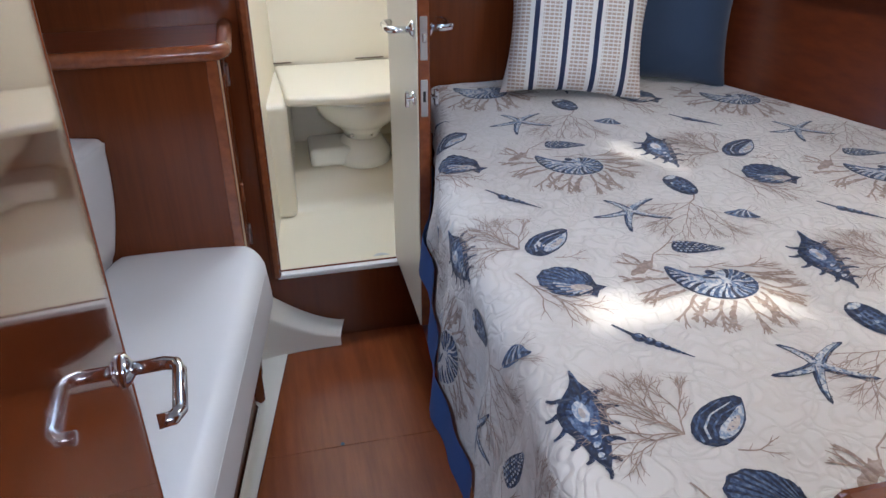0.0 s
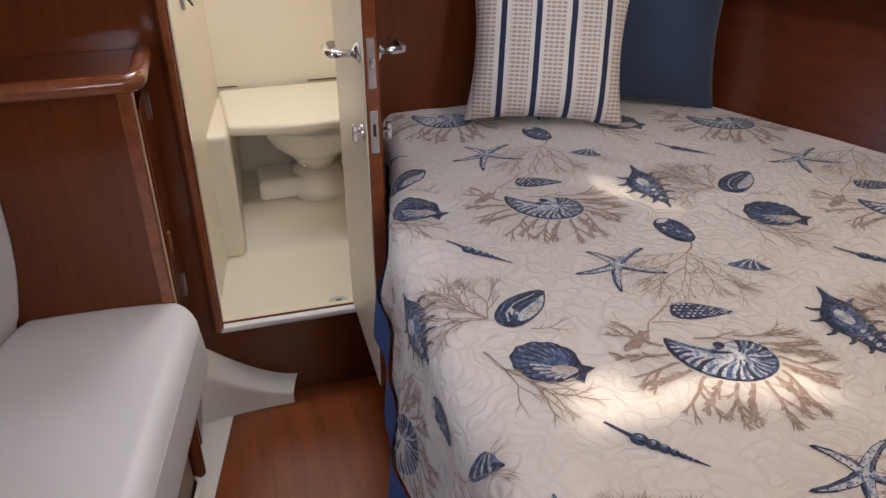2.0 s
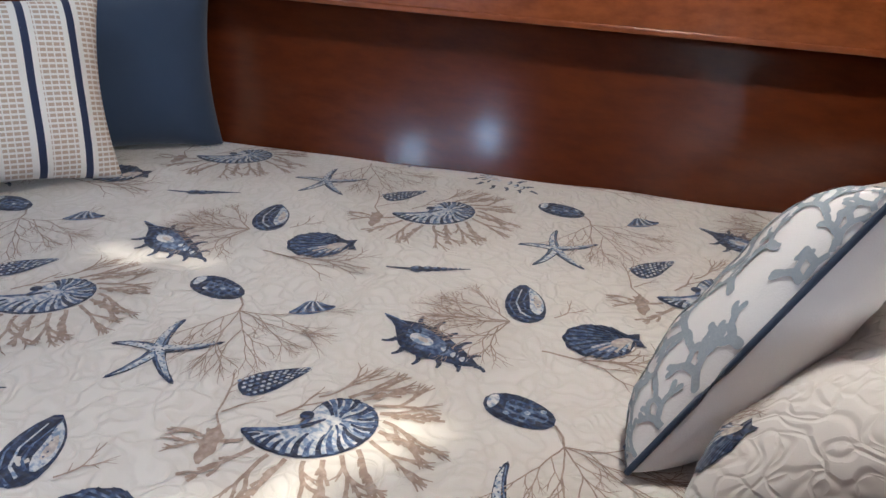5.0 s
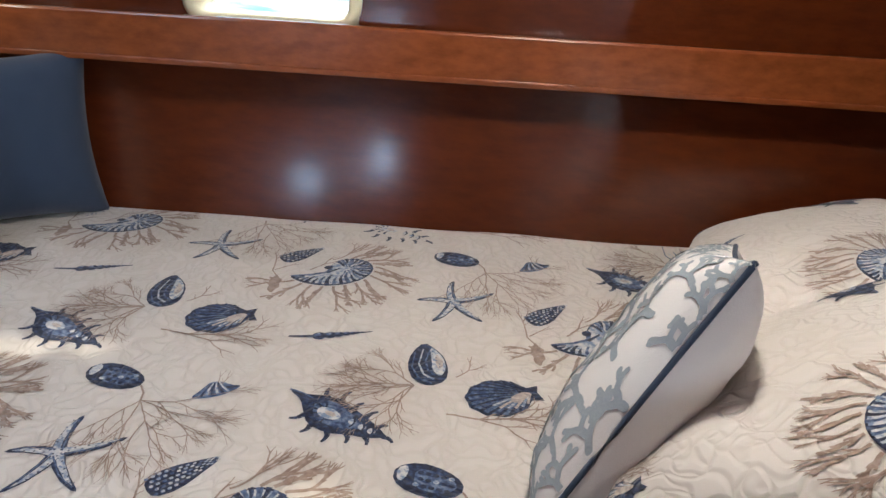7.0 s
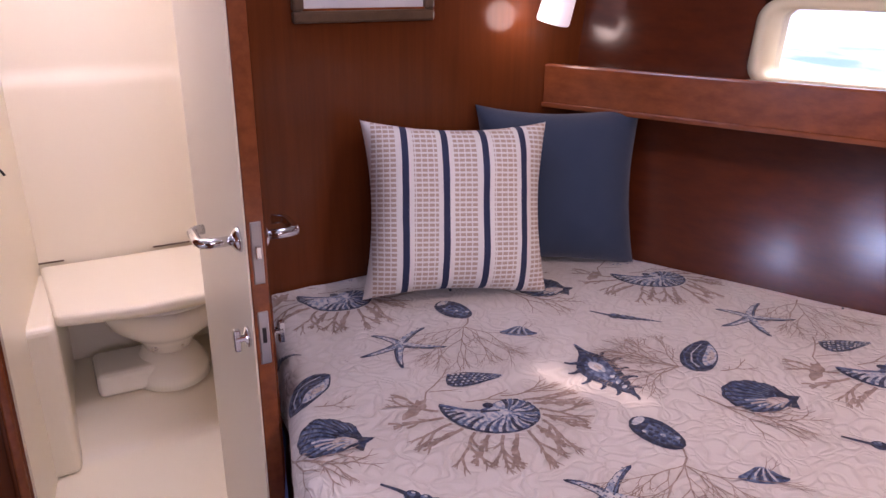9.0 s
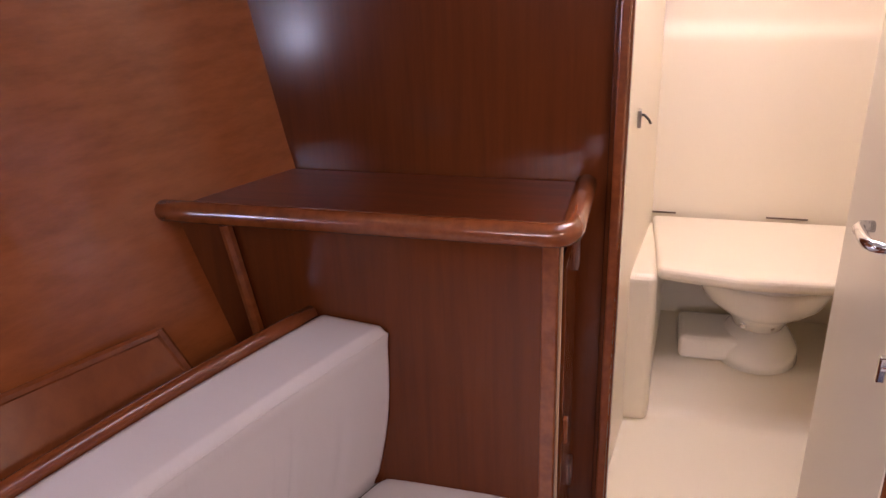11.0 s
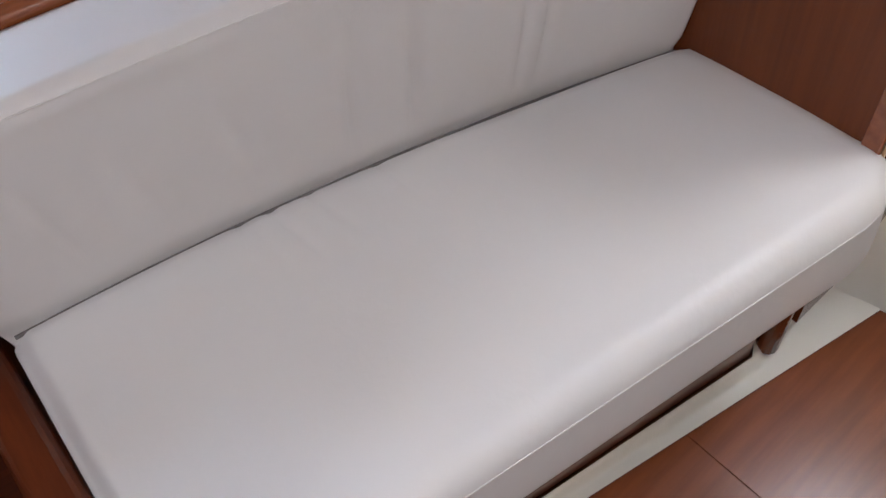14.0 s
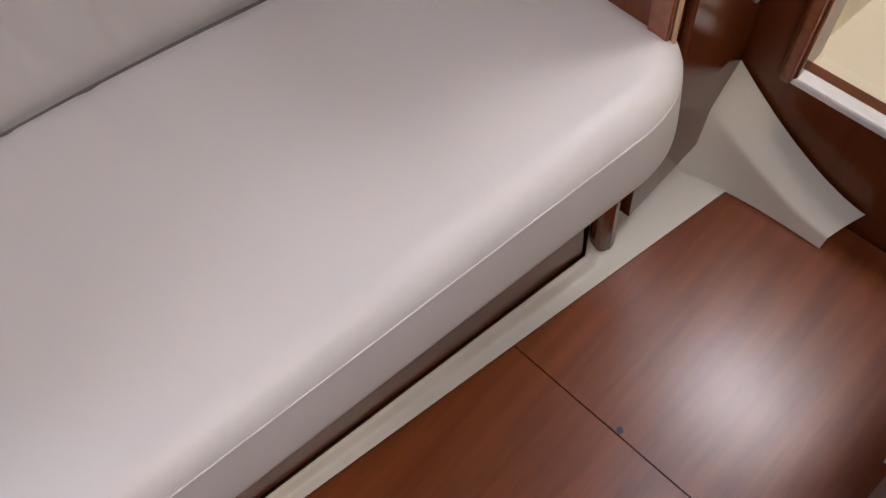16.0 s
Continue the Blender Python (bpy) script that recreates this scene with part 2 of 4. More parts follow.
part("jamb", box(DX1, DX1 + 0.03, WALL_Y - 0.006, WALL_Y + 0.05, DZ0, DZ1, 0.004), mahogany, frame_d)
part("moulding", box(DX0 - 0.022, DX0 - 0.004, WALL_Y - 0.022, WALL_Y - 0.010, DZ0, DZ1, 0.004), trim_wood, frame_d)
part("lintel", box(DX0 - 0.03, DX1 + 0.03, WALL_Y - 0.012, WALL_Y + 0.05, DZ1, DZ1 + 0.03, 0.004), mahogany, frame_d)
part("threshold", box(DX0 - 0.012, DX1, WALL_Y - 0.012, WALL_Y + 0.010, DZ0 - 0.010, DZ0 + 0.008, 0.005), plastic_white, frame_d, "white plastic threshold strip")
part("sill", box(DX0, DX1, WALL_Y + 0.0105, WALL_Y + 0.056, DZ0 - 0.09, DZ0 - 0.004, 0.003), gelcoat_floor, frame_d)

sb = bmesh.new()
box(-2.2, -0.62, NEAR_Y - 0.03, NEAR_Y, -0.03, CEIL, bm=sb)
box(0.34, 2.6, NEAR_Y - 0.03, NEAR_Y, -0.03, CEIL, bm=sb)
obj("wall_south", sb, mahogany, kind="structure", label="mahogany bulkhead with an open doorway")
for nm, b in (("wall_west", box(-2.23, -2.2, -2.2, 4.0, -0.1, CEIL)), ("wall_east", None), ("wall_saloon", box(-2.2, 2.6, -2.23, -2.2, -0.1, CEIL))):
    if b:
        obj(nm, b, mahogany_y, kind="structure", label="plain mahogany panelled wall")

# ---- head compartment ----
obj("wall_head", grid(lambda u, v: (lerp(-0.21, -0.115, u) - 0.02 * v, lerp(2.75, 3.62, u), lerp(0.0, 1.95, v)), 8, 8), gelcoat, kind="structure", smooth=True, label="cream moulded shower wall")
obj("wall_head_right", box(0.62, 0.64, 2.75, 3.7, 0, CEIL), gelcoat, kind="structure", label="cream moulded shower wall")
bw = grid(lambda u, v: (lerp(-0.3, 0.64, u), 3.62 + 0.014 * smooth01((lerp(0.0, CEIL, v) - 1.115) / 0.05), lerp(0.0, CEIL, v)), 4, 160)
box(-0.3, 0.64, 3.66, 3.68, 0.0, CEIL, bm=bw)
obj("wall_head_back", bw, gelcoat, kind="structure", smooth=True, label="cream moulded shower back wall")


def pan(u, v):
    y = lerp(2.75, 3.66, v)
    z = 0.17 + 0.13 * smooth01((y - 3.24) / 0.09) + 0.02 * smooth01((2.80 - y) / 0.05)
    return (lerp(-0.25, 0.64, u), y, z)


obj("floor_head", grid(pan, 4, 40), gelcoat_floor, kind="structure", smooth=True, label="cream shower floor with a raised toilet plinth")
drain = empty("shower_drain", "round chrome shower drain in cream floor", "drain")
part("flange", lathe([(0.03, 0.171), (0.03, 0.176), (0.024, 0.178)], 24, pose(0.15, 2.85, 0)), steel, drain)
part("grate", lathe([(0.01, 0.1785), (0.006, 0.180)], 12, pose(0.15, 2.85, 0)), black, drain)

seat_lid = empty("head_seat", "cream moulded seat shelf over the toilet", "seat")
lid_pts = [(-0.10, 3.22), (0.10, 3.185), (0.36, 3.20), (0.62, 3.22), (0.62, 3.60), (-0.12, 3.60)]
part("shelf", prism(lid_pts, 0.585, 0.62, 0.012, 3), gelcoat, seat_lid, smooth=False)
part("cheek", prism([(-0.21, 3.205), (-0.100, 3.205), (-0.075, 3.60), (-0.20, 3.60)], 0.17, 0.600, 0.02, 4), gelcoat, seat_lid)

caulk = material("caulk", (0.16, 0.11, 0.07), 0.7, mottle=0.3)
for x0, x1 in ((-0.135, -0.055), (0.19, 0.30)):
    part("caulk_line", box(x0, x1, 3.6155, 3.6195, 0.620, 0.6245, 0.001), caulk, seat_lid, "dark stained caulk line")
hook = empty("towel_hook", "small bent metal towel hook on the shower wall", "hook", (-0.168, 3.18, 1.0))
part("plate", box(-0.004, 0.004, -0.012, 0.012, -0.02, 0.02, 0.002), steel, hook)
part("arm", tube([(0.0, 0.0, 0.010), (0.010, 0.0, 0.008), (0.020, 0.0, -0.002), (0.025, 0.0, -0.012)], 0.0028, 8), black, hook, smooth=True)

toilet = empty("toilet", "small white porcelain marine toilet on a moulded plinth", "toilet")
TM = pose(0.175, 3.42, 0)
part("bowl", lathe([(0.066, 0.395), (0.078, 0.425), (0.115, 0.455), (0.155, 0.490), (0.170, 0.525), (0.173, 0.548), (0.170, 0.562)], 32, TM, 1.0, 1.15), porcelain, toilet, smooth=True)
part("seat", lathe([(0.15, 0.564), (0.172, 0.565), (0.175, 0.572), (0.16, 0.580)], 32, TM, 1.0, 1.15), plastic_white, toilet, smooth=True)
part("foot", lathe([(0.116, 0.30), (0.112, 0.335), (0.09, 0.37), (0.066, 0.398)], 32, TM, 0.95, 1.1), porcelain, toilet, smooth=True)
part("pump_housing", box(-0.03, 0.14, 3.335, 3.50, 0.30, 0.372, 0.018, 3), porcelain, toilet)
for dx in (-0.035, 0.035):
    part("bolt", lathe([(0.008, 0), (0.008, 0.008), (0.004, 0.011)], 10, pose(0.165 + dx, 3.352, 0.415, 90)), chrome, toilet)


# ---- head door, standing open ----
def lever(parent, m, length=0.085, side=1):
    """A chromed rosette and a lever that returns at its end, out along -y of m."""
    r = lathe([(0.019, 0.0), (0.019, 0.004), (0.014, 0.008), (0.008, 0.012)], 20, m @ pose(0, 0, 0, 90))
    h = part("handle", tube([m @ Vector(p) for p in ((0, -0.006, 0), (0, -0.042, 0), (0.004 * side, -0.052, 0), (0.016 * side, -0.056, 0), (length * side, -0.056, 0), ((length + 0.01) * side, -0.05, 0), ((length + 0.012) * side, -0.036, 0))], 0.0075, 12), chrome, parent, "chrome lever handle", smooth=True)
    part("rosette", r, chrome, h, smooth=True)


LX, LY, LT = 0.186, 2.31, 0.026
head_door = empty("head_door", "open mahogany-edged head door with cream face", "door", (LX, 2.69, DZ0))
off = Vector((LX, 2.69, DZ0))


def local(bm, o):
    bmesh.ops.translate(bm, verts=bm.verts, vec=-Vector(o))
    return bm


part("leaf", local(box(LX - LT / 2, LX + LT / 2, LY, 2.69, 0.275, DZ1 - 0.01, 0.002), off), trim_wood, head_door, "reddish varnished door edge")
part("inner_face", local(box(LX - LT / 2 - 0.003, LX - LT / 2 - 0.0004, LY + 0.002, 2.688, 0.277, DZ1 - 0.012), off), gelcoat, head_door, "cream laminate inner face")
part("outer_face", local(box(LX + LT / 2 + 0.0004, LX + LT / 2 + 0.003, LY + 0.002, 2.688, 0.277, DZ1 - 0.012), off), mahogany, head_door)
part("lock_plate", local(box(LX - 0.008, LX + 0.008, LY - 0.002, LY + 0.004, 0.99, 1.085, 0.0015), off), steel, head_door)
part("lock_plate", local(box(LX - 0.008, LX + 0.008, LY - 0.002, LY + 0.004, 0.86, 0.946, 0.0015), off), steel, head_door)
part("latch_bolt", local(box(LX - 0.004, LX + 0.004, LY - 0.008, LY + 0.002, 1.03, 1.05, 0.0015), off), chrome, head_door)
part("keyhole", local(box(LX - 0.003, LX + 0.003, LY - 0.0025, LY + 0.001, 0.895, 0.92), off), black, head_door)
for s in (-1, 1):
    m = Matrix.Translation(Vector((LX + s * (LT / 2 + 0.003), LY + 0.035, 1.05)) - off) @ pose(0, 0, 0, 0, 0, -90 if s < 0 else 90)
    lever(head_door, m, 0.06, -1 if s < 0 else 1)
    knob = Vector((LX + s * (LT / 2 + 0.003), LY + 0.03, 0.895)) - off
    part("thumb_turn", lathe([(0.016, 0), (0.016, 0.005), (0.006, 0.008), (0.006, 0.02)], 16, Matrix.Translation(knob) @ pose(0, 0, 0, 0, 90 * s)), chrome, head_door, smooth=True)
    part("thumb_tab", box(knob.x + s * 0.018 - 0.005, knob.x + s * 0.018 + 0.005, knob.y - 0.005, knob.y + 0.005, knob.z - 0.02, knob.z + 0.016, 0.002), chrome, head_door)

# ---- entrance door, standing open beside the camera ----
EA, EB = Vector((-0.350, 1.400, 0)), Vector((-0.300, 0.657, 0))
ed = empty("entrance_door", "open varnished mahogany cabin door with chrome lever", "door", EB)
ang = math.degrees(math.atan2((EA - EB).y, (EA - EB).x))
ed.rotation_euler = (0, 0, radians(ang))
EW = (EA - EB).length
part("leaf", box(0, EW, -0.014, 0.014, 0.06, 1.85, 0.003), varnished_door, ed)
part("edge_trim", box(EW - 0.002, EW + 0.004, -0.015, 0.015, 0.06, 1.85, 0.002), trim_wood, ed)
for s in (-1, 1):
    m = pose(EW - 0.034, s * 0.014, 0.972, 0, 0, 0 if s < 0 else 180)
    lever(ed, m, 0.078, -1 if s < 0 else 1)

# ---- left side: settee, locker, cabinet ----
CAB_Y = 2.46
hb = grid(lambda u, v: (hull_l(lerp(0.5, 2.76, u), lerp(0.0, 1.95, v)) , lerp(0.5, 2.76, u), lerp(0.0, 1.95, v)), 24, 24)
obj("wall_hull_left", hb, mahogany_veneer, kind="structure", smooth=True, label="varnished mahogany hull side lining")

cab = empty("locker_cabinet", "varnished mahogany locker with rounded fiddle rail", "cabinet", (-0.6, 2.57, 0))
co = (-0.6, 2.57, 0)
CX = -0.262
part("body", local(prism([(CX, CAB_Y), (CX, 2.695), (-0.80, 2.695), (-0.90, CAB_Y)], 0.07, 0.985), co), mahogany, cab)
part("corner_post", local(box(CX - 0.022, CX + 0.004, CAB_Y - 0.004, CAB_Y + 0.02, 0.345, 0.985, 0.003), co), trim_wood, cab, "lighter corner post")
# gleam along the cabinet's corner, made as a thin pale strip
part("gleam_strip", local(box(CX + 0.0045, CX + 0.0085, CAB_Y + 0.004, CAB_Y + 0.010, 0.25, 0.978, 0.001), co), pale_gleam, cab, "thin pale strip painted as a gleam on the edge")
part("top", local(prism([(CX + 0.01, CAB_Y - 0.01), (CX + 0.01, 2.695), (-0.80, 2.695), (-0.91, CAB_Y - 0.01)], 0.985, 1.0), co), mahogany_x, cab)
rail = [(-0.93, CAB_Y - 0.014, 0.998)]
rail += [(lerp(-0.93, CX - 0.01, k / 8), CAB_Y - 0.014, 0.998) for k in range(1, 9)]
rail += [(CX - 0.01 + 0.03 * math.sin(a), CAB_Y + 0.016 - 0.03 * math.cos(a), 0.998) for a in (0.4, 0.8, 1.2, 1.57)]
rail += [(CX + 0.02, y, 0.998) for y in (2.5, 2.58, 2.69)]
part("fiddle_rail", local(tube(rail, 0.0185, 14), co), trim_wood, cab, "glossy rounded fiddle rail", smooth=True)
cd = part("locker_door", local(box(CX + 0.0005, CX + 0.012, CAB_Y + 0.03, 2.66, 0.30, 0.93, 0.003), co), mahogany, cab)
part("latch", local(box(CX + 0.012, CX + 0.02, CAB_Y + 0.035, CAB_Y + 0.05, 0.60, 0.65, 0.003), co), trim_wood, cd)
for z in (0.40, 0.86):
    part("hinge", local(box(CX + 0.012, CX + 0.016, 2.635, 2.665, z, z + 0.05, 0.001), co), steel, cd)

# settee seat: plan outline between the crease and the rounded front
def crease_x(y):
    return -0.57 - 0.45 * (2.463 - y) + 0.135 * (2.463 - y) ** 2 + 0.039 * (2.463 - y)


def front_x(y):
    return -0.203 - 0.155 * (2.43 - y)


SY0, SY1 = 1.49, 2.497
SEAT_Z, SEAT_T = 0.498, 0.163


def seat_pt(u, v):
    """Closed section round the seat: v along the settee, u round it."""
    y = lerp(SY0, SY1, v)
    xb, xf = crease_x(y) - 0.03, front_x(y)
    xf -= 0.11 * (1 - math.sqrt(max(0, 1 - max(0, (v - 0.87) / 0.13) ** 2)))
    end = 1 - smooth01((1 - v) / 0.05)
    near = 1 - smooth01(v / 0.03)
    p = u * 5
    r = 0.045
    if p < 1:
        x = lerp(xb, xf - r, p ** 1.5)
        z = SEAT_Z + 0.006 * math.sin(math.pi * p) - 0.012 * end - 0.02 * near - 0.014 * (1 - smooth01((x - crease_x(y) + 0.002) / 0.014)) + 0.0022 * noise.noise((x * 7, y * 5, 2)) * smooth01(p / 0.5)
        for yc, d, wd, slant in ((1.850, 0.0035, 0.008, 0.08), (1.806, 0.0025, 0.010, 0.10), (2.005, 0.002, 0.009, 0.05), (1.905, 0.0018, 0.008, 0.12)):
            z -= d * math.exp(-((y - yc - slant * (x - crease_x(y))) / wd) ** 2) * (1 - smooth01((x - crease_x(y) - 0.02) / 0.17))
    elif p < 2:
        a = (p - 1) * math.pi / 2
        x, z = xf - r + r * math.sin(a), SEAT_Z - r + r * math.cos(a) - 0.012 * end * math.cos(a) - 0.02 * near * math.cos(a)
    elif p < 3:
        k = p - 2
        x = xf + 0.007 * math.sin(k * math.pi * 0.62) - 0.03 * max(0, (k - 0.7) / 0.3) ** 2
        z = lerp(SEAT_Z - r, SEAT_Z - SEAT_T, k)
    elif p < 4:
        x, z = lerp(xf - 0.03, xb, p - 3), SEAT_Z - SEAT_T
    else:
        x, z = xb, lerp(SEAT_Z - SEAT_T, SEAT_Z - 0.014 - 0.012 * end - 0.02 * near, p - 4)
    return (x, y, z)


settee = empty("settee", "off-white vinyl settee with wooden base", "settee", (-0.55, 1.95, 0))
so = (-0.55, 1.95, 0)
sb = grid(seat_pt, 110, 220)
bmesh.ops.remove_doubles(sb, verts=sb.verts, dist=0.0004)
bmesh.ops.holes_fill(sb, edges=[e for e in sb.edges if e.is_boundary], sides=0)
part("seat_cushion", local(sb, so), vinyl, settee, "plump white vinyl seat cushion", smooth=True)
seam = [seat_pt(0.375, v / 40) for v in range(1, 41)]
part("seam", local(tube([(x + 0.0003, y, z) for x, y, z in seam], 0.0008, 6), so), vinyl, settee)
part("base", local(prism([(-0.288 - 0.17 * (2.382 - SY0), SY0), (-0.288, 2.382), (-0.32, 2.41), (-0.62, 2.45), (-0.9, SY0)], 0.02, SEAT_Z - SEAT_T + 0.003), so), mahogany_y, settee, "dark wooden settee base")
part("corner_post", local(tube([(-0.282, 2.425, 0.012), (-0.282, 2.425, 0.38)], 0.02, 14), so), mahogany, settee)


FOLDS = ((1.973, 0.0055, 0.009, 0.03), (2.000, -0.003, 0.012, 0.03), (2.060, 0.006, 0.008, 0.015), (2.083, -0.003, 0.012, 0.015), (2.205, 0.004, 0.006, 0.02),
         (2.231, 0.004, 0.006, 0.028), (1.860, 0.004, 0.014, -0.02), (1.74, 0.003, 0.016, -0.03), (1.64, 0.003, 0.012, -0.03), (2.34, 0.002, 0.012, 0.02))


def bolster_pt(u, v):
    """Closed section round the back cushion: front face, top, back and underside."""
    y = lerp(SY0, 2.455, v)
    xc = crease_x(y)
    zt, t = 0.815, 0.105
    p = u * 4
    lean = 0.039 / 0.31
    if p < 1:
        z = lerp(SEAT_Z - 0.06, zt - 0.012, p)
        x = xc + lean * (z - SEAT_Z) + 0.012 * math.sin(math.pi * max(0, (z - SEAT_Z) / 0.305)) - 0.007 * (1 - smooth01((z - SEAT_Z + 0.008) / 0.022))
        for yc, d, wd, slant in FOLDS:
            x -= 1.35 * d * math.exp(-((y - yc - slant * p) / wd) ** 2) * smooth01((p - 0.2) / 0.25) * (1 - smooth01((p - 0.55) / 0.38))
    elif p < 2:
        a = p - 1
        x = lerp(xc + 0.041, xc + 0.029 - t, a)
        z = zt - 0.012 * (1 - smooth01(a / 0.13)) + 0.012 * a
    elif p < 3:
        a = p - 2
        x = xc + 0.029 - t
        z = lerp(zt + 0.01, SEAT_Z - 0.06, a)
    else:
        x, z = lerp(xc + 0.029 - t, xc - 0.06 * lean - 0.007, p - 3), SEAT_Z - 0.06
    return (x, y, z)


bb = grid(bolster_pt, 72, 240)
bmesh.ops.remove_doubles(bb, verts=bb.verts, dist=0.0003)
bmesh.ops.holes_fill(bb, edges=[e for e in bb.edges if e.is_boundary], sides=0)
part("back_cushion", local(bb, so), vinyl, settee, "creased white vinyl back cushion", smooth=True)

part("welt", local(tube([(q[0] + 0.0006, q[1], q[2] + 0.0004) for q in [bolster_pt(0.252, v / 40) for v in range(41)]], 0.0012, 6), so), vinyl, settee, "stitched seam along top edge")
# dark tube that puts the seat crease's shade into colour
crease_shade = material("crease_shade", (0.16, 0.145, 0.14), 0.8, mottle=0.15, bump=(300, 0.2))
part("crease_shade", local(tube([(crease_x(y) + 0.003, y, SEAT_Z - 0.0055) for y in [lerp(SY0 + 0.012, 2.452, k / 40) for k in range(41)]], 0.003, 6), so), crease_shade, settee, "dark strip imitating shade in the seat crease")
rl = [(crease_x(y) - 0.092, y, 0.828) for y in [lerp(1.2, 2.455, k / 20) for k in range(21)]]
cap = empty("settee_back_rail", "glossy rounded wooden rail behind the settee", "rail")
part("rail", tube(rl, 0.014, 12), trim_wood, cap, smooth=True)
bk = bmesh.new()
grid(lambda u, v: (crease_x(lerp(1.2, 2.437, u)) - 0.09 - 0.004 * v, lerp(1.2, 2.457, u), lerp(0.02, 0.83, v)), 20, 2, bm=bk)
grid(lambda u, v: (crease_x(lerp(1.2, 2.437, u)) - 0.105 - 0.004 * v, lerp(1.2, 2.457, u), lerp(0.02, 0.83, v)), 20, 2, bm=bk)
part("backboard", bk, mahogany_y, cap)

# stowage bin behind the settee back
bin_ = empty("stowage_bin", "mahogany stowage bin front against the hull", "bin")


def bin_x(y):
    return -0.868 - 0.47 * (2.325 - y)


lean_b = bmesh.new()
for o in (0.0, -0.014):
    grid(lambda u, v: (bin_x(lerp(1.2, 2.325, u)) + o + 0.16 * (1 - v), lerp(1.2, 2.325, u), lerp(0.576, 0.835, v)), 8, 4, bm=lean_b)
part("front_board", lean_b, mahogany_z, bin_)
part("end_edge", tube([(bin_x(2.325) - 0.006, 2.33, 0.838), (bin_x(2.325) + 0.155, 2.33, 0.578)], 0.010, 8), trim_wood, bin_)
part("top_edge", tube([(bin_x(y) - 0.007, y, 0.836) for y in [lerp(1.2, 2.33, k / 10) for k in range(11)]], 0.009, 8), trim_wood, bin_)
part("bottom_board", prism([(crease_x(1.2) - 0.11, 1.2), (crease_x(1.8) - 0.11, 1.8), (crease_x(2.455) - 0.11, 2.455), (-0.84, 2.455), (bin_x(1.2), 1.2)], 0.56, 0.575), mahogany_y, bin_)
obj("trim", tube([(-0.80 - 0.17 * (z - 0.978), 2.452, z) for z in (0.58, 0.7, 0.8, 0.9, 0.978)], 0.011, 8), trim_wood, kind="structure", label="slanted mahogany corner batten")

# settee end panel by the entrance
endp = empty("settee_end_panel", "varnished mahogany settee arm panel", "panel")
part("panel", prism([(-0.37, 1.42), (-0.40, 1.482), (-1.2, 1.462), (-1.2, 1.40)], 0.0, 0.45, 0.012, 3), mahogany_x, endp)

# white moulded liner along the sole, rising to a ramp at the bulkhead
lb = bmesh.new()
def lip(u, v):
    y = lerp(0.3, 2.68, v)
    base = -0.282 - 0.17 * (2.382 - y) - 0.07 * smooth01((y - 2.38) / 0.1)
    a = floor_edge(y)
    w = u * (a - min(base, a - 0.03))
    x = a - w
    return (x, y, 0.004 + 0.018 * smooth01((u - 0.55) / 0.3))
grid(lip, 8, 40, bm=lb)
obj("sole_liner", lb, liner, kind="structure", smooth=True, label="white moulded fibreglass liner beside sole")


def ramp(u, v):
    """u along from the cabinet to the tip, v across from the riser to the front edge, then down."""
    zb = 0.058 + 0.175 * (1 - u) ** 1.55
    zf = 0.034 + 0.135 * (1 - u) ** 1.45
    x0, x1 = lerp(-0.275, -0.001, u), lerp(-0.285, -0.021, u)
    if v < 0.6:
        k = v / 0.6
        return (lerp(x0, x1, k), lerp(2.694, 2.640, k), lerp(zb, zf, k) + 0.006 * math.sin(math.pi * k))
    k = (v - 0.6) / 0.4
    return (x1 + 0.012 * (1 - u) * k, 2.640 - 0.004 * k - 0.03 * (1 - u) ** 3 * k * k, lerp(zf, 0.0015, smooth01(k) * 0.6 + 0.4 * k))


rb = grid(ramp, 30, 16)
obj("moulded_ramp", rb, liner, smooth=True, label="white moulded fibreglass ramp against the step", category="ramp")

# ---- right side: hull panel, shelf, port ----
PY0 = 1.06
hp = bmesh.new()
grid(lambda u, v: (hull_r(lerp(PY0 - 0.1, WALL_Y, u)) + 0.002 + 0.235 * (lerp(0.0, 1.20, v) - 0.8), lerp(PY0 - 0.1, WALL_Y, u), lerp(0.0, 1.20, v)), 10, 6, bm=hp)
grid(lambda u, v: (hull_r(lerp(PY0 - 0.1, WALL_Y, u)) + 0.03 + 0.235 * (lerp(0.0, 1.20, v) - 0.8), lerp(PY0 - 0.1, WALL_Y, u), lerp(0.0, 1.20, v)), 10, 6, bm=hp)
obj("wall_hull_right", hp, mahogany_hull, kind="structure", label="glossy dark mahogany hull panel beside berth")
shelf = empty("hull_shelf", "varnished mahogany shelf with deep fiddle", "shelf")


def along(o0, o1, z0, z1, bev=0.0):
    y0, y1 = PY0 - 0.1, WALL_Y - 0.002
    return prism([(hull_r(y0) + o0, y0), (hull_r(y0) + o1, y0), (hull_r(y1) + o1, y1), (hull_r(y1) + o0, y1)], z0, z1, bev)
part("fiddle", along(-0.008, 0.014, 1.138, 1.226, 0.005), trim_wood, shelf, "reddish fiddle board")
part("board", along(0.015, 0.30, 1.165, 1.185), mahogany_y, shelf)
part("moulding", along(-0.012, 0.0, 1.13, 1.142, 0.003), trim_wood, shelf)

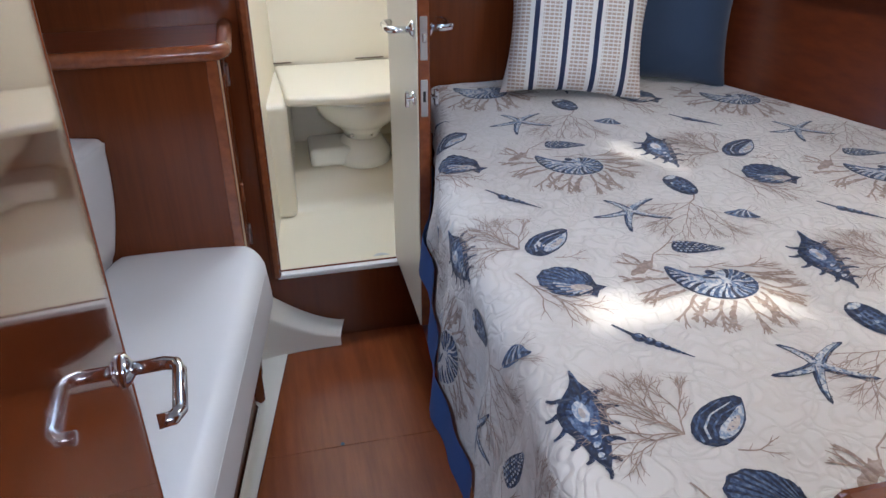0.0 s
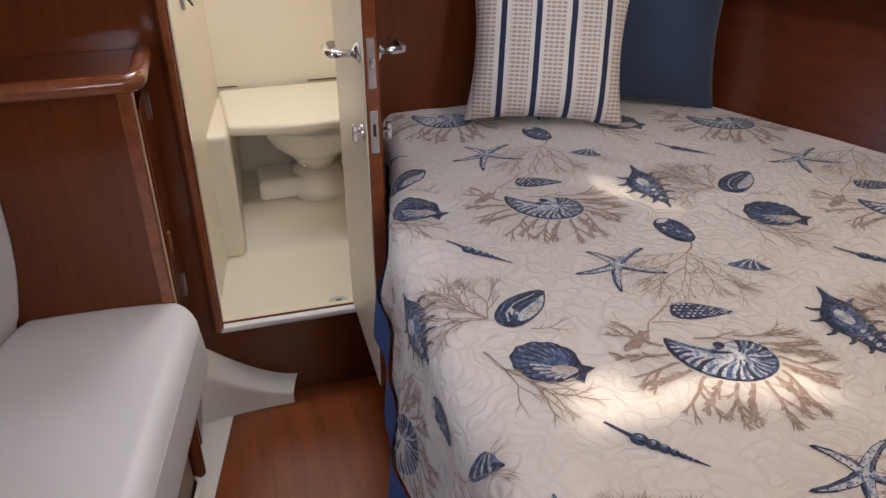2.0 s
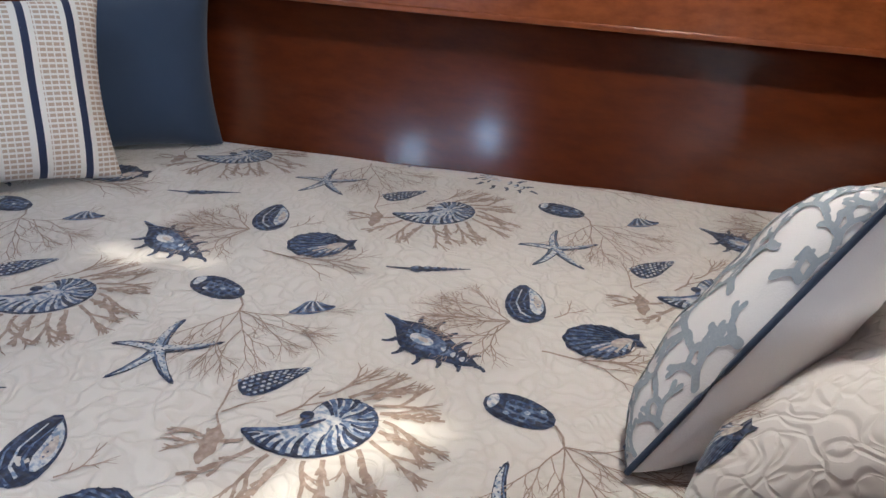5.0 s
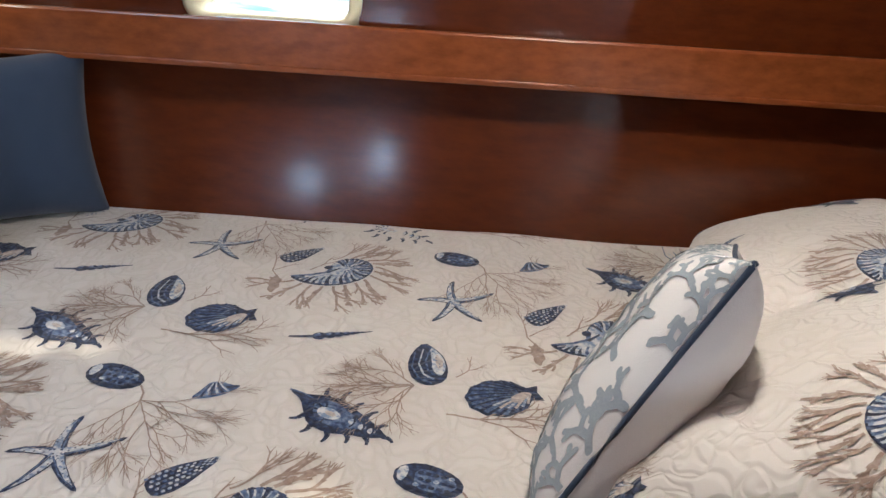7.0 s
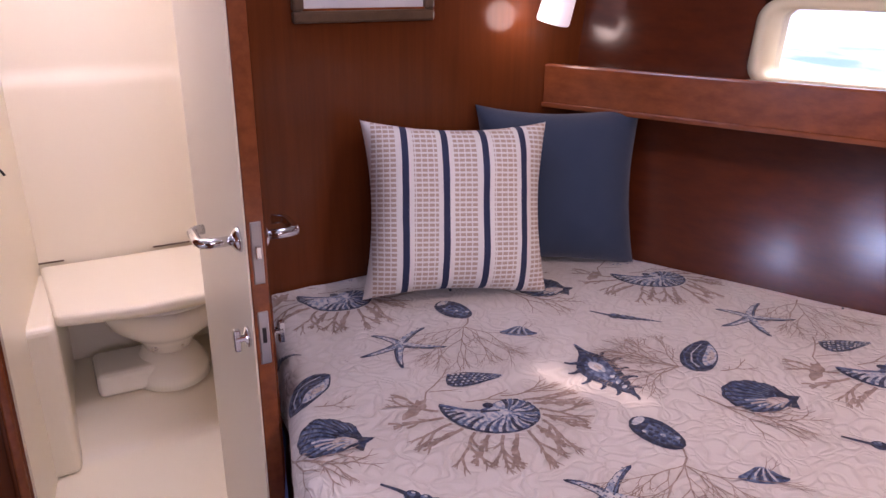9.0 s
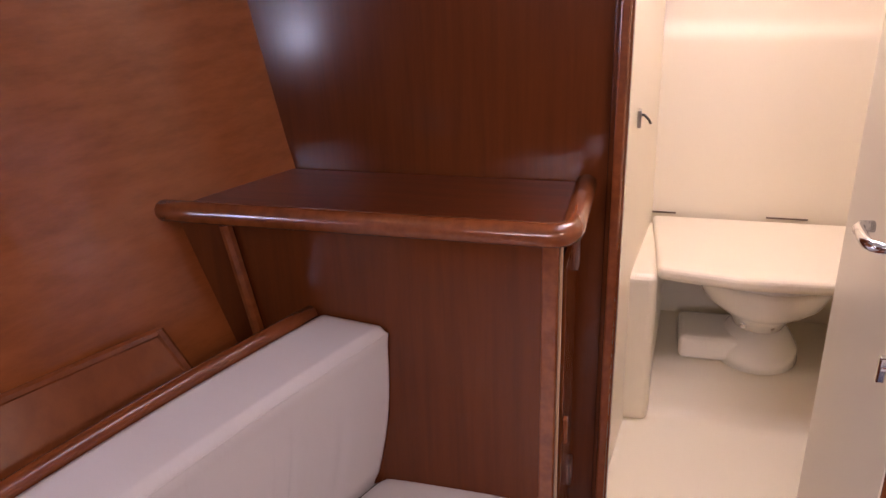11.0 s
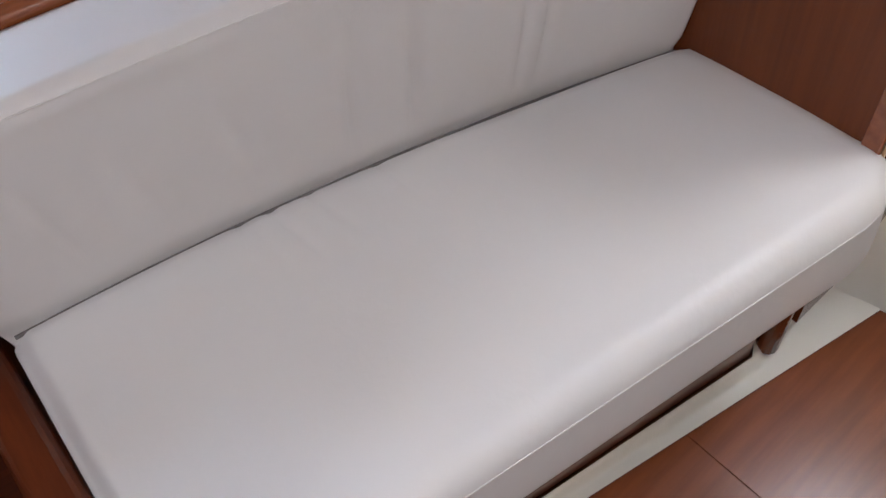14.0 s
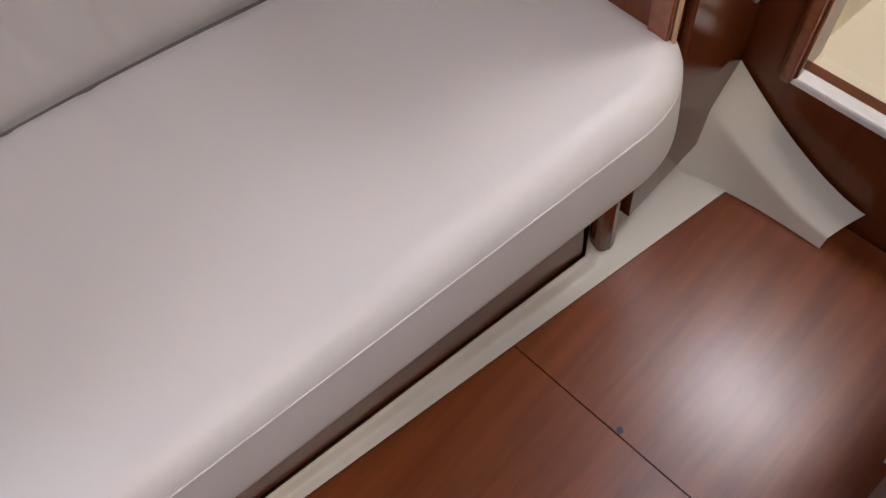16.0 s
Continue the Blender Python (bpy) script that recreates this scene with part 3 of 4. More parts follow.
UO = 0.085     # upper hull lining offset from the fiddle
PA, PB, PZ0, PZ1 = 2.355, 2.038, 1.208, 1.370
ub = bmesh.new()
def upper(y, z):
    return (hull_r(y, UO) + 0.10 * (z - 1.2), y, z)
for o in (0.0, 0.05):
    ys_, zs_ = (PY0 - 0.1, PB, PA, WALL_Y), (1.16, PZ0, PZ1, CEIL)
    vg = [[ub.verts.new((upper(y, z)[0] + o, y, z)) for z in zs_] for y in ys_]
    for i in range(3):
        for k in range(3):
            if (i, k) != (1, 1):
                ub.faces.new((vg[i][k], vg[i + 1][k], vg[i + 1][k + 1], vg[i][k + 1]))
obj("wall_hull_upper", ub, mahogany_hull, kind="structure", label="varnished mahogany lining above shelf")


def rounded(cy, cz, hy, hz, r, n=8):
    out = []
    for sy, sz, a0 in ((1, 1, 0), (-1, 1, 90), (-1, -1, 180), (1, -1, 270)):
        for k in range(n + 1):
            a = radians(a0 + 90 * k / n)
            out.append((cy + sy * (hy - r) + r * math.cos(a), cz + sz * (hz - r) + r * math.sin(a)))
    return out


port = empty("window_1", "oblong port light with cream frame and daylight", "window")
tagged(port, kind="structure")
cy, cz = (PA + PB) / 2, (PZ0 + PZ1) / 2
loops = []
for grow, o in ((0.004, 0.05), (0.004, -0.008), (-0.010, -0.012), (-0.018, -0.004), (-0.018, 0.05)):
    loops.append([(upper(y, z)[0] + o, y, z) for y, z in rounded(cy, cz, (PA - PB) / 2 + grow, (PZ1 - PZ0) / 2 + grow, 0.04 + grow)])
fb = bmesh.new()
vl = [[fb.verts.new(p) for p in l] for l in loops]
for a, b in zip(vl, vl[1:]):
    n = len(a)
    for k in range(n):
        fb.faces.new((a[k], a[(k + 1) % n], b[(k + 1) % n], b[k]))
bmesh.ops.recalc_face_normals(fb, faces=fb.faces)
port_frame = material("port_frame", (0.72, 0.66, 0.45), 0.4, mottle=0.05)
part("window_frame", fb, port_frame, port, "cream plastic frame", smooth=True)

# glass and what lies outside the port
glass = bpy.data.materials.new("glass")
glass.use_nodes = True
gb = glass.node_tree.nodes["Principled BSDF"]
gb.inputs["Transmission Weight"].default_value, gb.inputs["Roughness"].default_value, gb.inputs["IOR"].default_value = 1.0, 0.02, 1.45
gp = bmesh.new()
pane_v = [[[gp.verts.new((upper(y, z)[0] + o, y, z)) for z in (PZ0 + 0.004, PZ1 - 0.004)] for y in (PB + 0.004, PA - 0.004)] for o in (0.028, 0.034)]
(p00, p01), (p10, p11) = pane_v[0]
(q00, q01), (q10, q11) = pane_v[1]
for f in ((p00, p01, p11, p10), (q00, q10, q11, q01), (p00, p10, q10, q00), (p01, q01, q11, p11), (p00, q00, q01, p01), (p10, p11, q11, q10)):
    gp.faces.new(f)
bmesh.ops.recalc_face_normals(gp, faces=gp.faces)
pane = part("pane", gp, glass, port)
pane.visible_shadow = False
water = bpy.data.materials.new("bright_water")
water.use_nodes = True
wt = water.node_tree
wco = wt.nodes.new("ShaderNodeTexCoord")
wmp = wt.nodes.new("ShaderNodeMapping")
wmp.inputs["Scale"].default_value = (1, 0.5, 5)
wnz = wt.nodes.new("ShaderNodeTexNoise")
wnz.inputs["Scale"].default_value, wnz.inputs["Detail"].default_value = 1.2, 5
wrp = wt.nodes.new("ShaderNodeValToRGB")
wrp.color_ramp.elements[0].position, wrp.color_ramp.elements[0].color = 0.35, (0.18, 0.33, 0.55, 1)
wrp.color_ramp.elements[1].position, wrp.color_ramp.elements[1].color = 0.62, (0.85, 0.9, 0.92, 1)
wem = wt.nodes.new("ShaderNodeEmission")
wem.inputs[1].default_value = 3.6
wt.links.new(wco.outputs["Object"], wmp.inputs[0])
wt.links.new(wmp.outputs[0], wnz.inputs["Vector"])
wt.links.new(wnz.outputs["Fac"], wrp.inputs[0])
wt.links.new(wrp.outputs[0], wem.inputs[0])
wt.links.new(wem.outputs[0], wt.nodes["Material Output"].inputs[0])
obj("backdrop", box(9.0, 9.1, -8, 18, -3, 7), water, kind="structure", label="bright rippled harbour water outside the port")
lamp("port_daylight", "AREA", look((hull_r(cy, UO) + 0.42, cy + 0.12, 2.0), (0.4, 1.8, 0.7)), 65.0, (0.9, 0.95, 1.0), size=0.5, size_y=0.35)

# bulkhead lamp and framed picture
glow = bpy.data.materials.new("lamp_glow")
glow.use_nodes = True
glow.node_tree.nodes["Principled BSDF"].inputs["Base Color"].default_value = (0.85, 0.84, 0.82, 1)
glow.node_tree.nodes["Principled BSDF"].inputs["Emission Color"].default_value = (1.0, 0.93, 0.85, 1)
glow.node_tree.nodes["Principled BSDF"].inputs["Emission Strength"].default_value = 0.5
wl = empty("reading_lamp", "white bulkhead reading lamp, switched on", "lamp", (0.945, WALL_Y, 1.400))
part("base", lathe([(0.03, 0), (0.03, 0.012), (0.02, 0.016)], 20, pose(0, 0, 0, 90)), plastic_white, wl, smooth=True)
part("arm", tube([(0, -0.012, 0), (0, -0.05, 0.0), (0, -0.06, -0.01)], 0.008, 10), plastic_white, wl, smooth=True)
part("shade", lathe([(0.034, -0.075), (0.036, -0.07), (0.034, -0.02), (0.02, 0.02), (0.008, 0.028)], 24, pose(0, -0.06, -0.012, 12, 8)), glow, wl, smooth=True)
lamp("reading_lamp_bulb", "POINT", pose(0.872, WALL_Y - 0.06, 1.325), 0.45, (1.0, 0.92, 0.72), radius=0.035)

pic = empty("framed_picture", "small framed picture with a carved dark moulding", "picture")
PX0, PX1, PZB, PZT = 0.378, 0.668, 1.325, 1.60
frame_wood = material("picture_frame_wood", (0.10, 0.055, 0.025), 0.35, grain=((30, 30, 30), 0.4, (0.03, 0.015, 0.008)))
paper = material("picture_paper", (0.62, 0.63, 0.62), 0.5, mottle=0.12)
for x0, x1, z0, z1 in ((PX0, PX1, PZB, PZB + 0.022), (PX0, PX1, PZT - 0.022, PZT), (PX0, PX0 + 0.022, PZB + 0.022, PZT - 0.022), (PX1 - 0.022, PX1, PZB + 0.022, PZT - 0.022)):
    part("frame_bar", box(x0, x1, WALL_Y - 0.018, WALL_Y - 0.001, z0, z1, 0.005), frame_wood, pic)
part("inner_slip", box(PX0 + 0.02, PX1 - 0.02, WALL_Y - 0.012, WALL_Y - 0.006, PZB + 0.020, PZB + 0.026), trim_wood, pic)
part("print", box(PX0 + 0.02, PX1 - 0.02, WALL_Y - 0.008, WALL_Y - 0.002, PZB + 0.02, PZT - 0.02), paper, pic)

# ---- berth ----
BY0, BY1 = 1.01, 2.69


def bed_z(x, y):
    """The berth's top, which rises a little towards the hull and the bow."""
    return 0.797 + 0.0355 * (x - 0.6) + 0.0284 * (y - 1.9) - 0.018 * (y - 1.75) * smooth01((x - hull_r(y) + 0.3) / 0.3)


def bed_l(y):
    return 0.150 + 0.118 * smooth01((y - 1.95) / 0.7) - 0.03 * smooth01((1.5 - y) / 0.4)


def hem(y):
    return 0.36 + 0.33 * smooth01((y - 1.55) / 0.85)


RB = 0.05


def drape(x, y, lift=0.0):
    """The place in the cabin of a point of the spread, x and y in the cloth."""
    e = bed_l(y) + RB
    edge = 1 - smooth01((x - e) / 0.16)
    top = bed_z(max(x, e), y) + 0.004 * noise.noise((x * 5, y * 5, 0)) + edge * (0.010 * noise.noise((x * 7, y * 6, 4)) + 0.004 * noise.noise((x * 26, y * 24, 1))) - 0.010 * smooth01((y - 2.58) / 0.1)
    if x >= e:
        return Vector((x, y, top + lift))
    s = e - x
    a = s / RB
    if a < math.pi / 2:
        r = RB + lift
        return Vector((e - r * math.sin(a), y, top - RB + r * math.cos(a)))
    d = s - RB * math.pi / 2
    wav = 0.010 * math.sin(y * 21 + 2 * noise.noise((y * 3, d * 4, 3))) + 0.006 * math.sin(y * 47 + 1.3)
    return Vector((e - RB - lift - wav * smooth01(d / 0.12) - 0.02 * smooth01(d / 0.3), y, top - RB - d))


berth = empty("berth", "double berth with dark mahogany base", "bed", (0.8, 1.9, 0))
bo = (0.8, 1.9, 0)
part("base", local(prism([(0.22, BY0), (0.23, 2.30), (0.25, 2.69), (hull_r(2.69) - 0.01, 2.69), (hull_r(BY0) - 0.01, BY0)], -0.03, 0.50), bo), mahogany_y, berth, "dark mahogany berth side")
part("mattress", local(prism([(0.21, BY0), (0.205, 2.1), (0.31, 2.685), (hull_r(2.685) - 0.02, 2.685), (hull_r(BY0) - 0.015, BY0)], 0.50, lambda x, y: bed_z(x, y) - 0.03), bo), navy_cloth, berth)
part("headboard", local(box(0.20, hull_r(1.0) - 0.005, 0.97, 1.0, 0.0, 1.06, 0.008), bo), mahogany, berth, "dark mahogany headboard")

# quilted spread: a stippled, stitched relief in cream cotton
quilt = bpy.data.materials.new("quilted_cotton")
quilt.use_nodes = True
qt = quilt.node_tree
qb = qt.nodes["Principled BSDF"]
qb.inputs["Roughness"].default_value = 0.8
qb.inputs["Sheen Weight"].default_value = 0.25
qco = qt.nodes.new("ShaderNodeTexCoord")
qn = qt.nodes.new("ShaderNodeTexNoise")
qn.inputs["Scale"].default_value, qn.inputs["Detail"].default_value = 14.0, 1.0
q1 = qt.nodes.new("ShaderNodeMix")
q1.data_type, q1.blend_type = "RGBA", "LINEAR_LIGHT"
q1.inputs["Factor"].default_value = 0.10
q2 = qt.nodes.new("ShaderNodeTexVoronoi")
q2.feature = "DISTANCE_TO_EDGE"
q2.inputs["Scale"].default_value = 26.0
q3 = qt.nodes.new("ShaderNodeMapRange")
q3.inputs["From Max"].default_value = 0.22
q3.interpolation_type = "SMOOTHSTEP"
qbp = qt.nodes.new("ShaderNodeBump")
qbp.inputs["Strength"].default_value, qbp.inputs["Distance"].default_value = 0.36, 0.006
qt.links.new(qco.outputs["Object"], qn.inputs["Vector"])
qt.links.new(qco.outputs["Object"], q1.inputs["A"])
qt.links.new(qn.outputs["Color"], q1.inputs["B"])
qt.links.new(q1.outputs["Result"], q2.inputs["Vector"])
qt.links.new(q2.outputs["Distance"], q3.inputs["Value"])
qt.links.new(q3.outputs[0], qbp.inputs["Height"])
qt.links.new(qbp.outputs[0], qb.inputs["Normal"])
qm = qt.nodes.new("ShaderNodeMix")
qm.data_type = "RGBA"
qm.inputs["A"].default_value, qm.inputs["B"].default_value = (0.60, 0.555, 0.51, 1), (0.63, 0.585, 0.545, 1)
qt.links.new(q3.outputs[0], qm.inputs["Factor"])
qt.links.new(qm.outputs["Result"], qb.inputs["Base Color"])

spread = empty("bedspread", "cream quilted bedspread printed with blue seashells and coral", "bedspread")


def cloth_x(u, y):
    s_drop = bed_z(bed_l(y), y) - RB - hem(y)
    lo = bed_l(y) + RB - RB * math.pi / 2 - s_drop
    return lerp(lo, hull_r(y) - 0.002, u)


qm_ = bmesh.new()
NU, NV = 150, 130
grid(lambda u, v: drape(cloth_x(u, lerp(BY0, BY1, v)), lerp(BY0, BY1, v)), NU, NV, bm=qm_)
part("cloth", qm_, quilt, spread, smooth=True)
hb_ = bmesh.new()


def hem_pt(u, v):
    y = lerp(BY0, 2.68, v)
    p = drape(cloth_x(0, y), y)
    return (p.x - 0.009 - 0.010 * u, p.y, p.z + 0.012 - lerp(0, 0.085 + 0.03 * math.sin(y * 9) ** 2, u))


grid(hem_pt, 3, 80, bm=hb_)
part("hem", hb_, blue_back, spread, "blue reverse side showing at hem", smooth=True)

# printed motifs, laid on the cloth
def ink(name, main, second, third, streak):
    """Printed cotton in three tones that run into one another, over the quilting's relief."""
    m = quilt.copy()
    m.name = name
    t = m.node_tree
    b = t.nodes["Principled BSDF"]
    old = b.inputs["Base Color"].links[0]
    t.links.remove(old)
    co = t.nodes.new("ShaderNodeTexCoord")
    mp = t.nodes.new("ShaderNodeMapping")
    mp.inputs["Scale"].default_value = streak
    t.links.new(co.outputs["Object"], mp.inputs["Vector"])
    n = t.nodes.new("ShaderNodeTexNoise")
    n.inputs["Scale"].default_value, n.inputs["Detail"].default_value, n.inputs["Roughness"].default_value = 1.0, 4.0, 0.6
    t.links.new(mp.outputs[0], n.inputs["Vector"])
    r = t.nodes.new("ShaderNodeValToRGB")
    r.color_ramp.elements[0].position, r.color_ramp.elements[0].color = 0.40, (*second, 1)
    r.color_ramp.elements[1].position, r.color_ramp.elements[1].color = 0.66, (*third, 1)
    e = r.color_ramp.elements.new(0.52)
    e.color = (*main, 1)
    t.links.new(n.outputs["Fac"], r.inputs[0])
    t.links.new(r.outputs[0], b.inputs["Base Color"])
    return m


ink_navy = ink("ink_navy", (0.011, 0.021, 0.060), (0.006, 0.010, 0.030), (0.034, 0.062, 0.145), (170, 110, 140))
ink_blue = ink("ink_blue", (0.070, 0.115, 0.225), (0.022, 0.040, 0.105), (0.19, 0.24, 0.34), (150, 100, 140))
ink_pale = ink("ink_pale", (0.50, 0.51, 0.54), (0.18, 0.245, 0.37), (0.66, 0.63, 0.60), (140, 90, 140))
ink_peach = ink("ink_peach", (0.50, 0.42, 0.36), (0.36, 0.31, 0.30), (0.58, 0.53, 0.49), (120, 90, 140))
ink_coral = ink("ink_coral", (0.33, 0.245, 0.20), (0.27, 0.19, 0.15), (0.42, 0.33, 0.28), (90, 90, 90))
INKS = [ink_navy, ink_blue, ink_pale, ink_peach, ink_coral]
NAVY, BLUE, PALE, PEACH, CORAL = range(5)


class Print:
    """Flat shapes in the cloth's own coordinates, triangulated small enough to follow the drape."""

    def __init__(self):
        self.shapes = []

    def poly(self, pts, ink, level=0, round_=0):
        for _ in range(round_):
            out = []
            for (x0, y0), (x1, y1) in zip(pts, pts[1:] + pts[:1]):
                out += [(0.75 * x0 + 0.25 * x1, 0.75 * y0 + 0.25 * y1), (0.25 * x0 + 0.75 * x1, 0.25 * y0 + 0.75 * y1)]
            pts = out
        self.shapes.append((pts, ink, level))

    def stroke(self, pts, w, ink, level=0, taper=True):
        n = len(pts)
        for i in range(n - 1):
            (x0, y0), (x1, y1) = pts[i], pts[i + 1]
            l = math.hypot(x1 - x0, y1 - y0) or 1e-6
            nx, ny = -(y1 - y0) / l, (x1 - x0) / l
            w0 = w * (1 - 0.75 * i / n if taper else 1)
            w1 = w * (1 - 0.75 * (i + 1) / n if taper else 1)
            self.poly([(x0 - nx * w0, y0 - ny * w0), (x1 - nx * w1, y1 - ny * w1), (x1 + nx * w1, y1 + ny * w1), (x0 + nx * w0, y0 + ny * w0)], ink, level)


def blob(rx, ry, n=20, f=lambda a: 1.0):
    return [(rx * f(a) * math.cos(a), ry * f(a) * math.sin(a)) for a in [2 * math.pi * k / n for k in range(n)]]


def coral(p, rng, x, y, ang, size, w, depth, spread_, ink=CORAL):
    """A branching spray of coral."""
    pts = [(x, y)]
    for _ in range(4):
        ang += rng.uniform(-0.2, 0.2)
        x, y = x + size / 4 * math.cos(ang), y + size / 4 * math.sin(ang)
        pts.append((x, y))
    p.stroke(pts, w, ink, 0, depth == 0)
    if depth:
        for s in (-1, 1) if rng.random() < 0.7 else (-1, 0, 1):
            coral(p, rng, x, y, ang + s * spread_ * rng.uniform(0.5, 1.2), size * rng.uniform(0.62, 0.92), w * 0.84, depth - 1, spread_, ink)
        if rng.random() < 0.6:
            k = pts[2]
            coral(p, rng, k[0], k[1], ang + rng.choice((-1, 1)) * spread_ * 1.3, size * 0.5, w * 0.75, max(0, depth - 2), spread_, ink)


def weed(p, rng, x, y, ang, length, w):
    """A flat, feathered frond with blunt fingers to both sides."""
    for k in range(6):
        f = k / 6
        a = ang + rng.uniform(-0.12, 0.12)
        x1, y1 = x + length / 6 * math.cos(a), y + length / 6 * math.sin(a)
        p.stroke([(x, y), (x1, y1)], w * (1 - 0.35 * f), CORAL, 0, False)
        for s in (-1, 1):
            if k and rng.random() < 0.85:
                b = a + s * rng.uniform(0.35, 0.7)
                l = length * rng.uniform(0.16, 0.30)
                p.stroke([(x, y), (x + 0.5 * l * math.cos(b), y + 0.5 * l * math.sin(b)), (x + l * math.cos(b - 0.2 * s), y + l * math.sin(b - 0.2 * s))], w * 0.72, CORAL, 0.3, False)
        x, y, ang = x1, y1, a


def chain(pts, t):
    """A point at t, 0 to 1, along a polyline."""
    k = min(int(t * (len(pts) - 1)), len(pts) - 2)
    f = t * (len(pts) - 1) - k
    return (lerp(pts[k][0], pts[k + 1][0], f), lerp(pts[k][1], pts[k + 1][1], f))


def toward(pts, c, k):
    return [(lerp(x, c[0], k), lerp(y, c[1], k)) for x, y in pts]


def brush(p, a, b, bow, w, ink, level):
    """A brush mark from a to b, bowed to one side and thin at its end."""
    nx, ny = -(b[1] - a[1]), b[0] - a[0]
    pts = [(lerp(a[0], b[0], f) + nx * bow * math.sin(math.pi * f), lerp(a[1], b[1], f) + ny * bow * math.sin(math.pi * f)) for f in (0, 0.25, 0.5, 0.75, 1)]
    p.stroke(pts, w, ink, level)


def nautilus(p, rng):
    """A coiled shell with a drawn-out lip, dark radiating stripes over a pale whorl."""
    rim = [(-0.078, 0.036), (-0.070, 0.010), (-0.052, -0.012), (-0.028, -0.029), (0.002, -0.037), (0.032, -0.035), (0.058, -0.022), (0.074, -0.001), (0.076, 0.022), (0.063, 0.043), (0.040, 0.054), (0.018, 0.050)]
    back = [(0.000, 0.036), (-0.014, 0.020), (-0.038, 0.022), (-0.062, 0.033)]
    p.poly(rim + back, NAVY, 0, 1)
    p.poly(toward(rim + back, (0.010, 0.008), 0.07), PALE, 1, 1)
    eye = (0.026, 0.014)
    for k in range(25):
        t = 0.01 + 0.97 * k / 24
        o = chain(rim, t)
        c = (lerp(-0.045, eye[0], smooth01(t / 0.42)), lerp(0.020, eye[1], smooth01(t / 0.42)))
        deep = (0.72, 0.5, 0.62)[k % 3]
        brush(p, toward([o], c, 0.02)[0], toward([o], c, deep)[0], 0.10, 0.0036 if k % 3 else 0.0044, NAVY if k % 2 == 0 or k < 5 else BLUE, 1.6 + 0.2 * (k % 2))
    for k in range(7):
        o = chain(rim, 0.30 + 0.1 * k)
        brush(p, toward([o], eye, 0.86)[0], toward([o], eye, 0.45)[0], 0.06, 0.0016, BLUE, 2.2)
    p.stroke([(-0.074, 0.034), (-0.04, 0.022), (-0.014, 0.018), (0.000, 0.027)], 0.0028, BLUE, 2.3, False)
    p.poly([(-0.002 + x, 0.033 + y) for x, y in blob(0.0085, 0.0075, 12)], NAVY, 2.6)
    p.stroke([(-0.014, 0.016), (0.002, 0.018), (0.016, 0.020)], 0.0034, NAVY, 2.5)
    for k in range(15):
        a = radians(-178 + 13 * k + rng.uniform(-5, 5))
        o = chain(rim, 0.06 + 0.058 * k)
        x, y = o[0] + 0.004 * math.cos(a), o[1] + 0.004 * math.sin(a)
        if k % 2:
            weed(p, rng, x, y, a, rng.uniform(0.055, 0.078), 0.0030)
        else:
            coral(p, rng, x, y, a, 0.030, 0.0027, 3, 0.30)
    coral(p, rng, -0.035, 0.044, radians(14), 0.034, 0.0016, 2, 0.24)
    coral(p, rng, 0.020, 0.062, radians(6), 0.036, 0.0016, 3, 0.26)
    coral(p, rng, 0.082, 0.010, radians(-8), 0.030, 0.0018, 2, 0.3)


def starfish(p, rng):
    """Five uneven arms, dark along one side, pale and beaded along the other."""
    for a_, l in ((28, 0.074), (-35, 0.082), (-112, 0.080), (182, 0.078), (121, 0.064)):
        a = radians(a_)
        d, n = (math.cos(a), math.sin(a)), (-math.sin(a), math.cos(a))
        bend = 0.006 if a_ in (28, 182) else -0.005

        def at(f, w):
            c = bend * math.sin(math.pi * f)
            return (f * l * d[0] + (c + w) * n[0], f * l * d[1] + (c + w) * n[1])
        p.poly([at(-0.05, -0.0105), at(0.3, -0.0082), at(0.65, -0.0062), at(0.93, -0.0035), at(1, 0), at(0.93, 0.003), at(0.65, 0.0056), at(0.3, 0.0076), at(-0.05, 0.0105)], NAVY, 0)
        p.poly([at(0, -0.002), at(0.3, -0.0022), at(0.65, -0.0014), at(0.88, 0.0008), at(0.65, 0.0044), at(0.3, 0.0064), at(0, 0.008)], PALE, 1)
        for j in range(9):
            x, y = at(0.06 + 0.095 * j, 0.0022 + 0.002 * (-1) ** j)
            p.poly([(x + q, y + r) for q, r in blob(0.0016, 0.0012, 6)], (NAVY, BLUE)[j % 2], 2)
        p.stroke([at(0.05, -0.005), at(0.5, -0.004), at(0.9, -0.001)], 0.0012, BLUE, 1.5)


